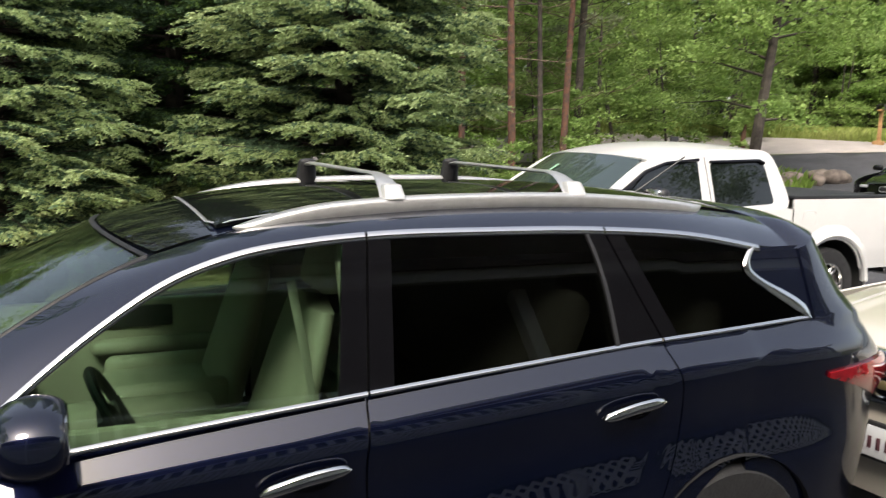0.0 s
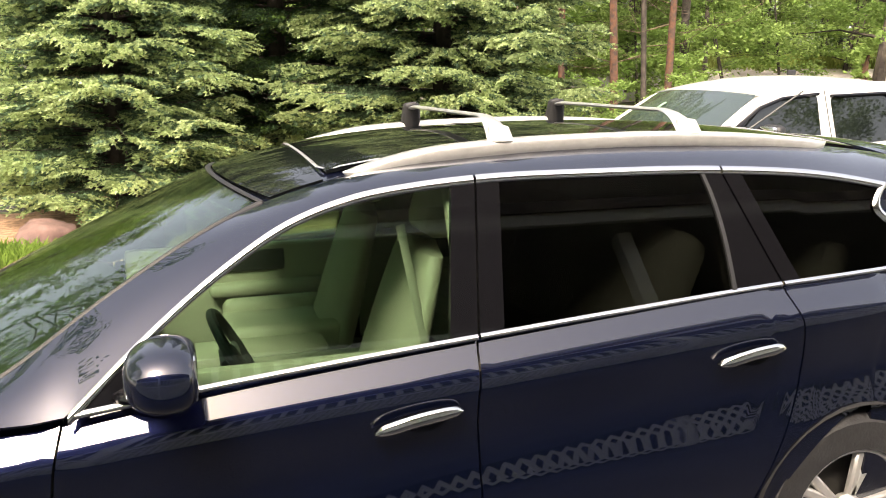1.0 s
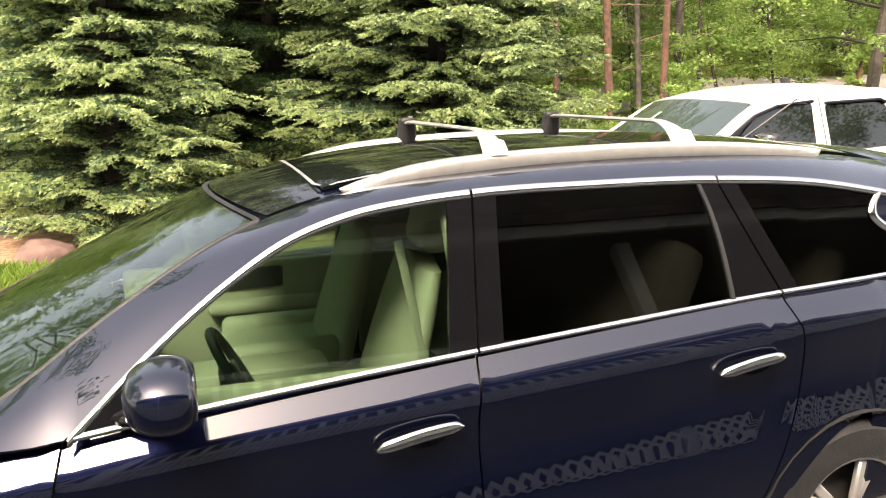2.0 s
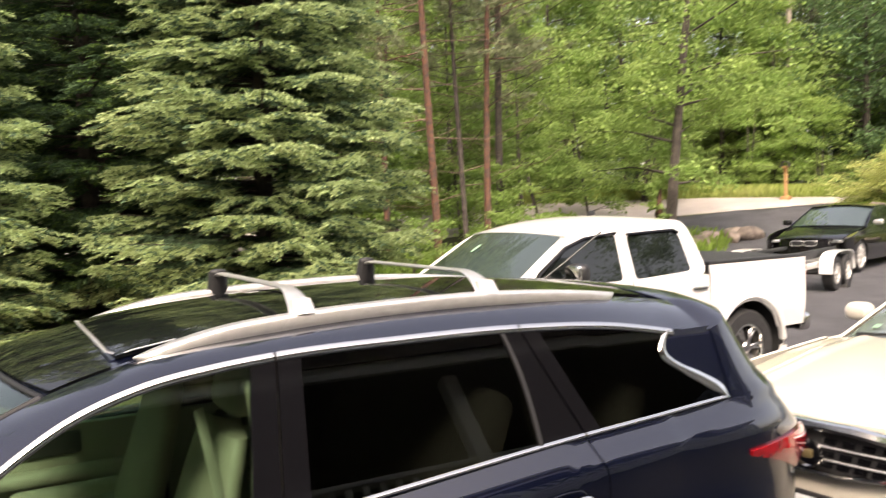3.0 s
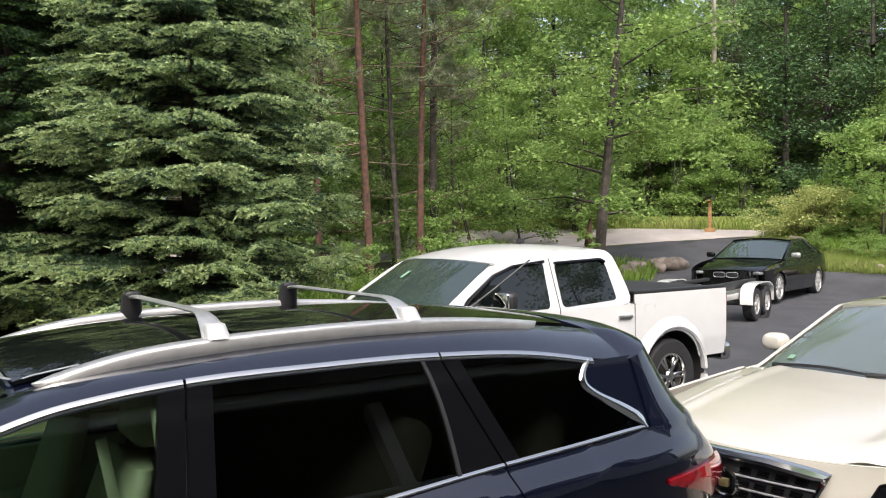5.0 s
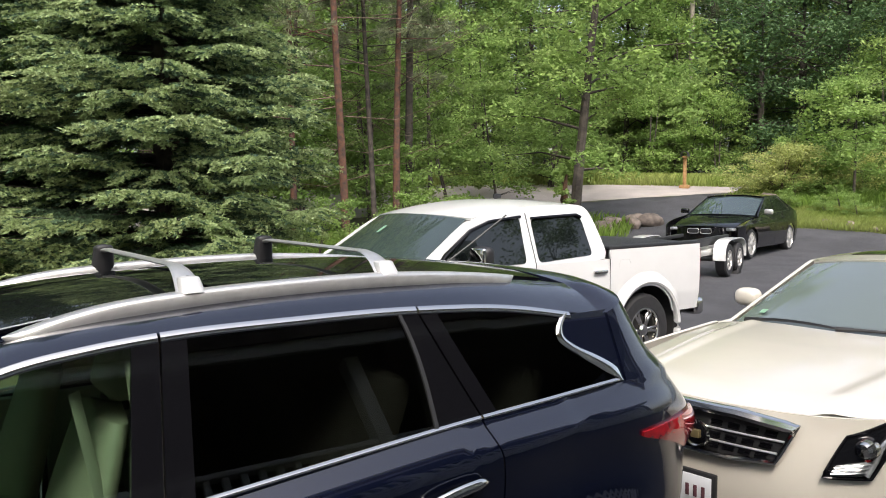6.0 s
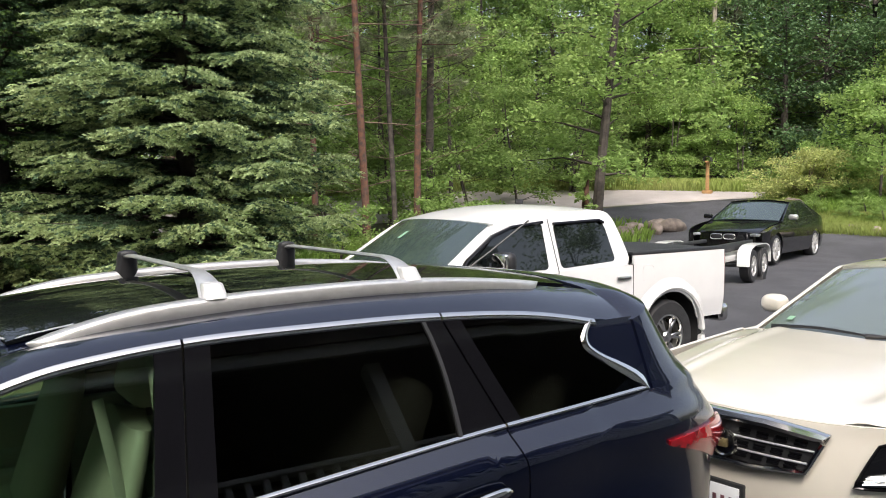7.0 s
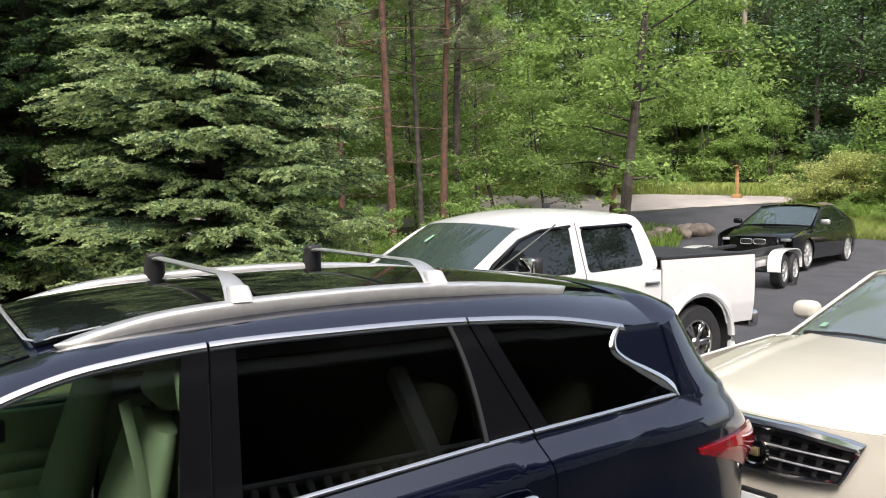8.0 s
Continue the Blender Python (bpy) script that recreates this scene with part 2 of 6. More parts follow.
def plate(pts, fn, depth, bm=None):
    """A flat-sided piece: outline points (a, b), put in place by fn(a, b, d), d from 0 outside to depth inside."""
    bm = bm or bmesh.new()
    front = [bm.verts.new(fn(a, b, 0.0)) for a, b in pts]
    back = [bm.verts.new(fn(a, b, depth)) for a, b in pts]
    bm.faces.new(front)
    bm.faces.new(back[::-1])
    n = len(pts)
    for i in range(n):
        bm.faces.new((front[i], back[i], back[(i + 1) % n], front[(i + 1) % n]))
    bmesh.ops.recalc_face_normals(bm, faces=bm.faces)
    bmesh.ops.triangulate(bm, faces=[f for f in bm.faces if len(f.verts) > 4])
    return bm


def rounded(pts, r=0.03, n=4):
    """The outline with its corners rounded."""
    out = []
    k = len(pts)
    for i in range(k):
        p, a, b = Vector(pts[i]), Vector(pts[i - 1]), Vector(pts[(i + 1) % k])
        ra, rb = min(r, (a - p).length * 0.45), min(r, (b - p).length * 0.45)
        s, e = p + (a - p).normalized() * ra, p + (b - p).normalized() * rb
        for j in range(n + 1):
            t = j / n
            out.append(tuple((1 - t) ** 2 * s + 2 * t * (1 - t) * p + t * t * e))
    return out


def wheel(parent, at, radius, rim, width, out, spokes=6, metal=ALLOY, twin=True):
    """A wheel whose outer face looks to y * out."""
    w = part("wheel", turned([(rim, -width / 2), (radius * 0.93, -width / 2), (radius, -width * 0.36), (radius, width * 0.36), (radius * 0.93, width / 2), (rim + 0.012, width / 2), (rim, width * 0.42)], 40, caps=False), RUBBER, parent, "black rubber tyre on a metal rim")
    w.location = at
    f = out
    bm = turned([(r, h * f) for r, h in ((rim * 0.5, -width * 0.3), (rim, -width * 0.4), (rim + 0.008, width * 0.47), (rim - 0.012, width * 0.47), (rim - 0.03, width * 0.3), (rim - 0.035, -width * 0.25))], 40, caps=False)
    hub = bm
    for k in range(spokes):
        a = k * math.tau / spokes
        for off in ((-0.13, 0.13) if twin else (0,)):
            p0 = Vector((0.05 * math.cos(a), 0, 0.05 * math.sin(a)))
            p1 = Vector(((rim - 0.015) * math.cos(a + off), 0, (rim - 0.015) * math.sin(a + off)))
            d = p1 - p0
            rot = Matrix.Rotation(-math.atan2(d.z, d.x), 3, "Y")
            box((d.length, 0.03, 0.036 if twin else 0.06), (p0 + p1) / 2 + Vector((0, f * width * 0.36, 0)), 0.008, hub, rot, 1)
    turned([(0.055, -0.02), (0.065, 0.01), (0.05, 0.03), (0.0001, 0.034)] if f > 0 else [(0.0001, -0.034), (0.05, -0.03), (0.065, -0.01), (0.055, 0.02)], 20, "y", (0, f * width * 0.36, 0), hub)
    part("rim", hub, metal, w, "shiny alloy rim")
    part("brake_disc", turned([(rim * 0.72, -0.01), (rim * 0.72, 0.01)], 24), material_dark, w)
    return w


material_dark = DARK_TRIM


# ---- the ground ----
def ground_z(x, y):
    """Height of the land: level round the house, rising towards the street."""
    d = 0.79 * x + 0.61 * y
    rise = 0.06 * max(0.0, min(1.0, (d - 5) / 6)) + 0.012 * max(0.0, d - 8)
    s = max(0.0, min(1.0, (d - 22) / 12))
    rise += 1.35 * s * s * (3 - 2 * s)
    left = max(0.0, y - 7.0 - 0.1 * x)
    return rise + 0.03 * min(left, 20)


# ---- the dark blue family car ----
WIDE = 1.96
TOP = curve([(0.37, 1.075), (0.564, 1.245), (0.792, 1.415), (0.951, 1.508), (1.149, 1.574), (1.358, 1.604), (1.536, 1.617), (1.95, 1.622), (2.41, 1.614), (2.845, 1.580), (3.10, 1.535), (3.6, 1.42)])
WAIST = curve([(-0.95, 0.90), (-0.5, 0.99), (0.0, 1.045), (0.37, 1.082), (0.69, 1.112), (1.07, 1.141), (1.487, 1.169), (1.959, 1.199), (2.57, 1.234), (2.95, 1.247), (3.25, 1.258), (4, 1.27)])
DOOR = curve([(-0.05, 0.088), (0.0, 0.082), (0.02, 0.074), (0.06, 0.040), (0.10, 0.008), (0.112, 0.003), (0.125, 0.003), (0.16, 0.008), (0.22, 0.020), (0.30, 0.032), (0.40, 0.026), (0.50, 0.012), (0.62, 0.012), (0.80, 0.03), (1.0, 0.09)])


def pane_y(z):
    return 0.075 + 0.42 * (z - 1.17)


def plan_in(x):
    """How far the sides draw in towards nose and tail."""
    f = max(0.0, 0.35 - x)
    r = max(0.0, x - 2.7)
    return 0.03 * f + 0.11 * f * f * f + 0.03 * r


def side_y(x, z):
    w = WAIST(x)
    if z >= w:
        return pane_y(z) + plan_in(x)
    return DOOR(w - z) + plan_in(x) + max(0.0, (x - 0.9) * 0.01)


REAR_X = curve([(0.3, 3.84), (0.7, 3.93), (0.9, 3.97), (1.0, 3.99), (1.06, 3.975), (1.12, 3.93), (1.25, 3.83), (1.4, 3.70), (1.55, 3.60), (1.62, 3.54)])


def tail_point(s, z, proud=0.0):
    """Round the tail: s 0 at the flank, 1 at the middle of the tailgate."""
    a = s * math.pi / 2
    xs, n = 2.95 + 0.38 * max(0.0, min(1.0, (z - 1.14) / 0.11)), 2.8 + 1.2 * max(0.0, min(1.0, (1.32 - z) / 0.25))
    y0 = side_y(3.0, z)
    x = xs + (REAR_X(z) - xs + proud) * max(0, math.sin(a)) ** (2 / n)
    y = 0.98 - (0.98 - y0 + proud) * max(0, math.cos(a)) ** (2 / n)
    return x, y, z


def mirror_bm(bm):
    got = bmesh.ops.duplicate(bm, geom=bm.verts[:] + bm.edges[:] + bm.faces[:])
    for v in [g for g in got["geom"] if isinstance(g, bmesh.types.BMVert)]:
        v.co.y = WIDE - v.co.y
    bmesh.ops.reverse_faces(bm, faces=[g for g in got["geom"] if isinstance(g, bmesh.types.BMFace)])
    return bm


def bottom(x):
    z = 0.30
    for xw in (0.0, 2.90):
        d = abs(x - xw)
        if d < 0.415:
            z = max(z, 0.365 + math.sqrt(0.415**2 - d * d))
    return z


def flank(xl, xr, nu, nv=22, far=False):
    """A door or wing skin between two upright edges xl(t), xr(t)."""
    def fn(s, t):
        x = xl(t) * (1 - s) + xr(t) * s
        w, b = WAIST(x) - 0.003, bottom(x)
        z = w + (b - w) * t
        x = xl((w - z) / 0.9) * (1 - s) + xr((w - z) / 0.9) * s
        y = side_y(x, z) + 0.008 * max(0.0, min(1.0, (x - 2.96) / 0.05))
        return (x, WIDE - y if far else y, z)
    return grid(fn, nu, nv, thick=0.02, flip=not far)


suv = thing("family_car", pose(0, 0, 0), "glossy navy blue family car with chrome trim and roof bars", "car")
gap = 0.0035
doorA = curve([(0, 0.37), (0.12, 0.345), (0.3, 0.325), (0.6, 0.33), (1, 0.40)])
doorB = curve([(0, 1.487), (0.15, 1.470), (0.4, 1.480), (1, 1.49)])
doorC = curve([(0, 2.572), (0.1, 2.60), (0.35, 2.632), (0.6, 2.56), (1, 2.40)])
for far in (False, True):
    part("front_wing", flank(lambda t: -0.62, lambda t: doorA(t) - gap, 30, far=far), NAVY, suv)
    d1 = part("front_door", flank(lambda t: doorA(t) + gap, lambda t: doorB(t) - gap, 30, far=far), NAVY, suv)
    d2 = part("rear_door", flank(lambda t: doorB(t) + gap, lambda t: doorC(t) - gap, 30, far=far), NAVY, suv)
    part("rear_wing", flank(lambda t: doorC(t) + gap, lambda t: 3.34 - 0.34 * max(0.0, min(1.0, (t - 0.12) / 0.06)), 30, far=far), NAVY, suv)
    if far:
        continue
    # pull handles; a flat black oval paints the shade of each scooped cup
    for door, xa, za, xb, zb in ((d1, 1.154, 0.946, 1.412, 0.985), (d2, 2.277, 1.016, 2.525, 1.050)):
        def grip(s, t, xa=xa, xb=xb, za=za, zb=zb):
            u = 1.12 * (s - 0.5) + 0.5
            wid = 0.019 * (1 - abs(2 * s - 1) ** 5) ** 0.5 + 0.001
            a = t * math.tau
            x, z = xa + (xb - xa) * s, za + (zb - za) * s
            return (x, -0.040 + 0.020 * abs(2 * s - 1) ** 3 + 0.012 * math.sin(a) + side_y(x, z), z + wid * math.cos(a) + 0.012 * math.sin(math.pi * s))
        part("handle", grid(grip, 24, 12), CHROME, door, "bright chrome pull handle")
        xm, zm = (xa + xb) / 2 + 0.02, (za + zb) / 2
        part("handle_cup", grid(lambda s, t, xm=xm, zm=zm: (xm + 0.072 * t * math.cos(s * math.tau), side_y(xm, zm) - 0.004 + 0.0 * t, zm + 0.042 * t * math.sin(s * math.tau)), 28, 4, flip=True), BLACK_GLOSS, door)

# dark tub, arches and floor under the skin
part("underbody", box((4.0, 1.5, 0.30), (1.4, 0.98, 0.42), 0.05), WELL_DARK, suv)
for xw in (0.0, 2.90):
    for yy in (0.18, WIDE - 0.18):
        part("wheel_arch", turned([(0.425, -0.16), (0.43, 0.16)], 32, "y", (xw, yy, 0.37), caps=False), WELL_DARK, suv)
for xw in (0.0, 2.90):
    wheel(suv, (xw, 0.15, 0.375), 0.375, 0.245, 0.235, -1, 5)
    wheel(suv, (xw, WIDE - 0.15, 0.375), 0.375, 0.245, 0.235, 1, 5)

# tail: skin from sill to roof line, both corners and the tailgate
def tail_top(q):
    return 1.515 + 0.075 * min(1.0, q / 0.55) ** 0.8
def tail(s, t):
    q = 2 * s
    z = 0.32 + (tail_top(q if q <= 1 else 2 - q) - 0.32) * t
    x, y, z = tail_point(q if q <= 1 else 2 - q, z)
    return (x, y if q <= 1 else WIDE - y, z)
part("tailgate", grid(tail, 80, 46, thick=0.02), NAVY, suv)
part("rear_window", grid(lambda s, t: (lambda p: (p[0] + 0.006, p[1] if s <= 0.5 else WIDE - p[1], p[2]))(tail_point(0.62 + 0.38 * (2 * s if s <= 0.5 else 2 - 2 * s), 1.22 + 0.3 * t, 0.004)), 30, 8, thick=0.004), TINTED, suv)
# tail lamps: pointed wedge wrapping the corner
def lamp_outline(s):
    lo = 1.038 - 0.130 * min(1.0, 1.7 * s) ** 0.9
    hi = 1.058 + 0.030 * min(1.0, 1.6 * s) - 0.03 * s * s
    return lo, hi
for far in (False, True):
    def lens(s, t, far=far):
        lo, hi = lamp_outline(s)
        x, y, z = tail_point(0.092 + 0.46 * s, lo + (hi - lo) * t, 0.012 + 0.02 * math.sin(math.pi * t) * s)
        return (x, WIDE - y if far else y, z)
    lampo = part("tail_lamp", grid(lens, 24, 10, thick=0.03, flip=far), RED, suv, "red pointed tail lamp")
    def fold(s, t, far=far):
        lo, hi = lamp_outline(0.1 + 0.88 * s)
        zc = lo + (hi - lo) * (0.45 + 0.03 * t)
        x, y, z = tail_point(0.092 + 0.46 * (0.1 + 0.88 * s), zc, 0.036)
        return (x, WIDE - y if far else y, z)
    part("lens_rib", grid(fold, 20, 2, flip=far), RED, lampo)
# fuel flap seam on the quarter
part("fuel_flap", tube([(3.40 + 0.085 * math.cos(a), side_y(3.2, 0.90) + 0.004 + (0.055 if math.cos(a) > 0 else 0.02) * abs(math.cos(a)), 0.90 + 0.085 * math.sin(a)) for a in [i * math.tau / 24 for i in range(24)]], 0.003, 5, closed=True), BLACK_GLOSS, suv)

# glass house: painted or black frame pieces and panes on the leaning side
def lean(x, z, d, far=False):
    y = pane_y(z) + plan_in(x) + d
    return (x, WIDE - y if far else y, z)

def house_sheet(name, xl, xr, lo, hi, mat, proud, parent, thick=0.006, far=False, nu=24, nv=10, label=""):
    """A piece between upright edges xl, xr(t) and heights lo, hi(x), t from 0 below to 1 above."""
    def fn(s, t):
        x = xl(t) * (1 - s) + xr(t) * s
        z = lo(x) + max(0.004, hi(x) - lo(x)) * t
        return lean(x, z, -proud, far)
    return part(name, grid(fn, nu, nv, thick=thick, flip=far), mat, parent, label)

aline = lambda t: 0.39 + 0.0 * t
DKNK = curve([(0, 3.325), (0.2, 3.235), (0.4, 3.145), (0.56, 3.076), (0.68, 3.046), (0.82, 3.056), (1.0, 3.105)])
topc = lambda x: TOP(x) - 0.022
low = lambda x: WAIST(x) + 0.008
for far in (False, True):
    pane1 = house_sheet("front_door_window", lambda t: 0.43 + 0.0 * t, lambda t: 1.40 + 0.06 * t, low, topc, CLEAR, 0.0, suv, 0.003, far, 40, 12, "clear greenish side window")
    pane1.visible_shadow = False
    p2 = house_sheet("rear_door_window", lambda t: 1.57 + 0.045 * t, lambda t: 2.385 - 0.045 * t ** 3, low, topc, PRIVACY, 0.0, suv, 0.003, far, 20, 10, "dark privacy window")
    p2.visible_shadow = False
    p3 = house_sheet("quarter_window", lambda t: 2.645 - 0.155 * t, lambda t: DKNK(t) - 0.018, low, topc, PRIVACY, 0.0, suv, 0.003, far, 20, 14, "dark privacy quarter window")
    p3.visible_shadow = False
    house_sheet("pillar_cover", lambda t: 1.40 + 0.06 * t, lambda t: 1.485 + 0.05 * t, low, topc, BLACK_GLOSS, 0.004, suv, 0.02, far, 4, 8)
    house_sheet("pillar_cover", lambda t: 1.492 + 0.05 * t, lambda t: 1.57 + 0.045 * t, low, topc, BLACK_GLOSS, 0.004, suv, 0.02, far, 4, 8)
    house_sheet("pillar_cover", lambda t: 2.385 - 0.045 * t ** 3, lambda t: 2.568 - 0.155 * t, low, topc, BLACK_GLOSS, 0.004, suv, 0.02, far, 4, 8)
    house_sheet("pillar_cover", lambda t: 2.576 - 0.155 * t, lambda t: 2.645 - 0.155 * t, low, topc, BLACK_GLOSS, 0.004, suv, 0.02, far, 4, 8)
    house_sheet("window_bar", lambda t: 2.376 - 0.045 * t ** 3, lambda t: 2.390 - 0.045 * t ** 3, low, topc, BLACK_PLASTIC, 0.009, suv, 0.01, far, 2, 8)
    # chrome: waist strip, top strip, flared piece behind the quarter window
    def strip(xa, xb, zf, hgt, far=far):
        return grid(lambda s, t: lean(xa + (xb - xa) * s, zf(xa + (xb - xa) * s) + hgt * (t - 0.5), -0.012 + 0.006 * abs(2 * t - 1) ** 2, far), 40, 6, thick=0.008, flip=far)
    for xa, xb in ((0.40, 1.484), (1.492, 2.568), (2.578, 3.31)):
        part("waist_trim", strip(xa, xb, lambda x: WAIST(x) + 0.001, 0.017), CHROME, suv, "chrome strip under the windows")
    for xa, xb in ((0.385, 1.532), (1.540, 2.408), (2.416, 3.12)):
        part("top_trim", strip(xa, xb, lambda x: TOP(x) - 0.010, 0.027), CHROME, suv, "chrome strip over the windows")
    def flare(s, t, far=far):
        tt = 1 - s
        z = WAIST(3.2) + (1.532 - WAIST(3.2)) * tt
        wid = 0.026 + 0.058 * math.sin(math.pi * s ** 2.4) ** 1.1 - 0.016 * s ** 6
        x = DKNK(tt) - 0.022 + wid * t
        return lean(x, z, -0.009 + 0.007 * abs(2 * t - 1) ** 2, far)
    part("quarter_trim", grid(flare, 30, 6, thick=0.004, flip=not far), CHROME, suv, "flared chrome trim behind the quarter window")
    # painted pillar behind the quarter window, up to the tail skin
    house_sheet("rear_pillar", lambda t: DKNK(t), lambda t: 3.35 + 0.0 * t, lambda x: 1.24, lambda x: 1.525, NAVY, 0.002, suv, 0.01, far, 10, 12)

# painted side rail of the roof, from the foot of the screen to the tail
SCREEN_Y = curve([(0.02, 0.17), (0.209, 0.20), (0.494, 0.262), (0.808, 0.36), (0.926, 0.40), (1.15, 0.415), (2.98, 0.43), (3.6, 0.46)])
SCREEN_Z = curve([(0.02, 1.05), (0.209, 1.146), (0.494, 1.335), (0.808, 1.505), (0.926, 1.548), (1.15, 1.610), (1.66, 1.664), (2.4, 1.680), (2.98, 1.655), (3.3, 1.615), (3.62, 1.56)])
for far in (False, True):
    def cant(s, t, far=far):
        x = 0.05 + 3.25 * s
        za = max(TOP(x), WAIST(x)) if x < 3.1 else TOP(3.1) - (x - 3.1) * 0.12
        ya = pane_y(za) + plan_in(x)
        yb, zb = SCREEN_Y(x), SCREEN_Z(x)
        k = t
        y = ya + (yb - ya) * k
        z = za + (zb - za) * k + 0.012 * math.sin(math.pi * k)
        return (x, WIDE - y if far else y, z)
    part("roof_side", grid(cant, 90, 8, thick=0.012, flip=far), NAVY, suv)

ROOF_MID = curve([(0.70, 1.555), (0.79, 1.588), (1.05, 1.650), (1.4, 1.70), (1.8, 1.722), (2.4, 1.725), (2.98, 1.695), (3.3, 1.655), (3.62, 1.60)])
def roof_at(x, y):
    h = 0.98 - SCREEN_Y(x)
    k = 1 - (abs(y - 0.98) / h) ** 2.2
    return SCREEN_Z(x) + (ROOF_MID(x) - SCREEN_Z(x)) * k

def roof_sheet(name, front, rear, mat, inset=0.0, lift=0.0, label="", thick=0.012):
    """front(k), rear(k): x at k from 0 at the side to 1 in the middle."""
    def fn(s, t):
        k = 1 - (2 * t - 1) ** 2
        x = front(k) * (1 - s) + rear(k) * s
        h = 0.98 - SCREEN_Y(x) - inset
        y = 0.98 + h * (2 * t - 1)
        return (x, y, roof_at(x, y) + lift)
    return part(name, grid(fn, 30, 28, thick=thick), mat, suv, label)

roof_sheet("roof_skin", lambda k: 0.925 - 0.14 * k, lambda k: 3.30, NAVY, lift=-0.012)
roof_sheet("roof_front_panel", lambda k: 0.94 - 0.14 * k, lambda k: 1.105 - 0.03 * k, ROOFGLASS, 0.012, 0.002, "glossy black front roof panel")
roof_sheet("sunroof", lambda k: 1.125 - 0.03 * k, lambda k: 1.70, ROOFGLASS, 0.075, 0.004, "black glass sunroof panel")
roof_sheet("rear_sunroof", lambda k: 1.80, lambda k: 2.66, ROOFGLASS, 0.075, 0.004, "black glass rear roof panel")
roof_sheet("roof_divider", lambda k: 1.705, lambda k: 1.795, BLACK_GLOSS, 0.075, 0.0)
roof_sheet("roof_rear_panel", lambda k: 2.67, lambda k: 3.22 + 0.02 * k, BLACK_GLOSS, 0.075, 0.001)
def roof_edge(q):
    """Across the roof at its rear: q 0 at the side gutter, 1 in the middle."""
    x = 3.30
    if q < 0.3:
        k = q / 0.3
        za = TOP(3.1) - 0.2 * 0.12
        ya = pane_y(za) + plan_in(x)
        return Vector((x, ya + (SCREEN_Y(x) - ya) * k, za + (SCREEN_Z(x) - za) * k + 0.012 * math.sin(math.pi * k)))
    y = SCREEN_Y(x) + (0.98 - SCREEN_Y(x)) * (q - 0.3) / 0.7
    return Vector((x, y, roof_at(x, y)))
def spoiler(s, t):
    q = 2 * s if s <= 0.5 else 2 - 2 * s
    p0, p1 = roof_edge(q), Vector(tail_point(q, tail_top(q)))
    p = p0.lerp(p1, t) + Vector((0, 0, 0.022 * math.sin(math.pi * t) * min(1, q / 0.3)))
    return (p.x, p.y if s <= 0.5 else WIDE - p.y, p.z)
part("spoiler", grid(spoiler, 60, 10, thick=0.02, flip=True), NAVY, suv, "painted roof spoiler over the tailgate")
# pale seal round the sunroof's front
def seal(y):
    k = 1 - ((y - 0.98) / (0.98 - SCREEN_Y(1.11) - 0.07)) ** 2
    return 1.113 - 0.03 * k
ys = [0.50 + 0.96 * i / 24 for i in range(25)]
line = [(1.30, 0.492, roof_at(1.3, 0.492) + 0.006), (1.17, 0.492, roof_at(1.17, 0.492) + 0.006)] + [(seal(y) + (0.03 if i in (0, 24) else 0), y, roof_at(seal(y), y) + 0.005) for i, y in enumerate(ys)] + [(1.17, 1.468, roof_at(1.17, 0.492) + 0.006), (1.30, 1.468, roof_at(1.3, 0.492) + 0.006)]
part("sunroof_seal", tube(line, 0.007, 6, flat=0.4), SATIN, suv, "pale grey seal round the sunroof")

# windscreen
def screen(s, t):
    k = 1 - (2 * s - 1) ** 2
    xe = 0.03 + (0.915 - 0.03) * t
    ye, ze = SCREEN_Y(xe) + 0.008, SCREEN_Z(xe) + 0.0
    xm = -0.28 + (0.785 + 0.28) * t
    zm = 1.07 + (1.588 - 1.07) * (t * 1.12 - 0.12 * t * t)
    y = ye + (WIDE - 2 * ye) * s
    return (xe + (xm - xe) * k, y, ze + (zm - ze) * k)
ws = part("windscreen", grid(screen, 32, 24, thick=0.004, flip=True), CLEAR, suv, "clear greenish windscreen")
ws.visible_shadow = False
def seam(s, t0, lift):
    p = Vector(screen(s, t0))
    return p + Vector((0, 0, lift))
part("windscreen_seal", tube([seam(i / 30, 1.0, 0.002) for i in range(31)], 0.010, 6, flat=0.5), BLACK_PLASTIC, suv)
for far in (0.0, 1.0):
    part("windscreen_seal", tube([Vector(screen(far, i / 20)) for i in range(21)], 0.008, 6), BLACK_PLASTIC, suv)
part("windscreen_band", grid(lambda s, t: Vector(screen(0.02 + 0.96 * s, 0.93 + 0.065 * t)) - Vector((0, 0, 0.006)), 24, 2), BLACK_GLOSS, suv)

# bonnet, cowl and nose
def bonnet(s, t):
    k = 1 - (2 * s - 1) ** 2
    x0 = 0.10 - 0.40 * k ** 0.8
    x1 = -0.72 - 0.20 * k
    x = x0 + (x1 - x0) * t
    edge = side_y(max(x, -0.62), WAIST(max(x, -0.62))) + 0.006
    y = edge + (WIDE - 2 * edge) * s
    z = WAIST(x) - 0.004 + 0.055 * k ** 0.7 + 0.03 * math.sin(math.pi * t) * k
    return (x, y, z)
part("bonnet", grid(bonnet, 30, 20, thick=0.02), NAVY, suv)
part("cowl", grid(lambda s, t: (lambda p: (p[0] + 0.10 * t - 0.02, p[1], p[2] + 0.005 + 0.02 * t))(bonnet(s, 0.0)), 24, 3, thick=0.02, flip=True), BLACK_PLASTIC, suv, "black cowl at the foot of the windscreen")
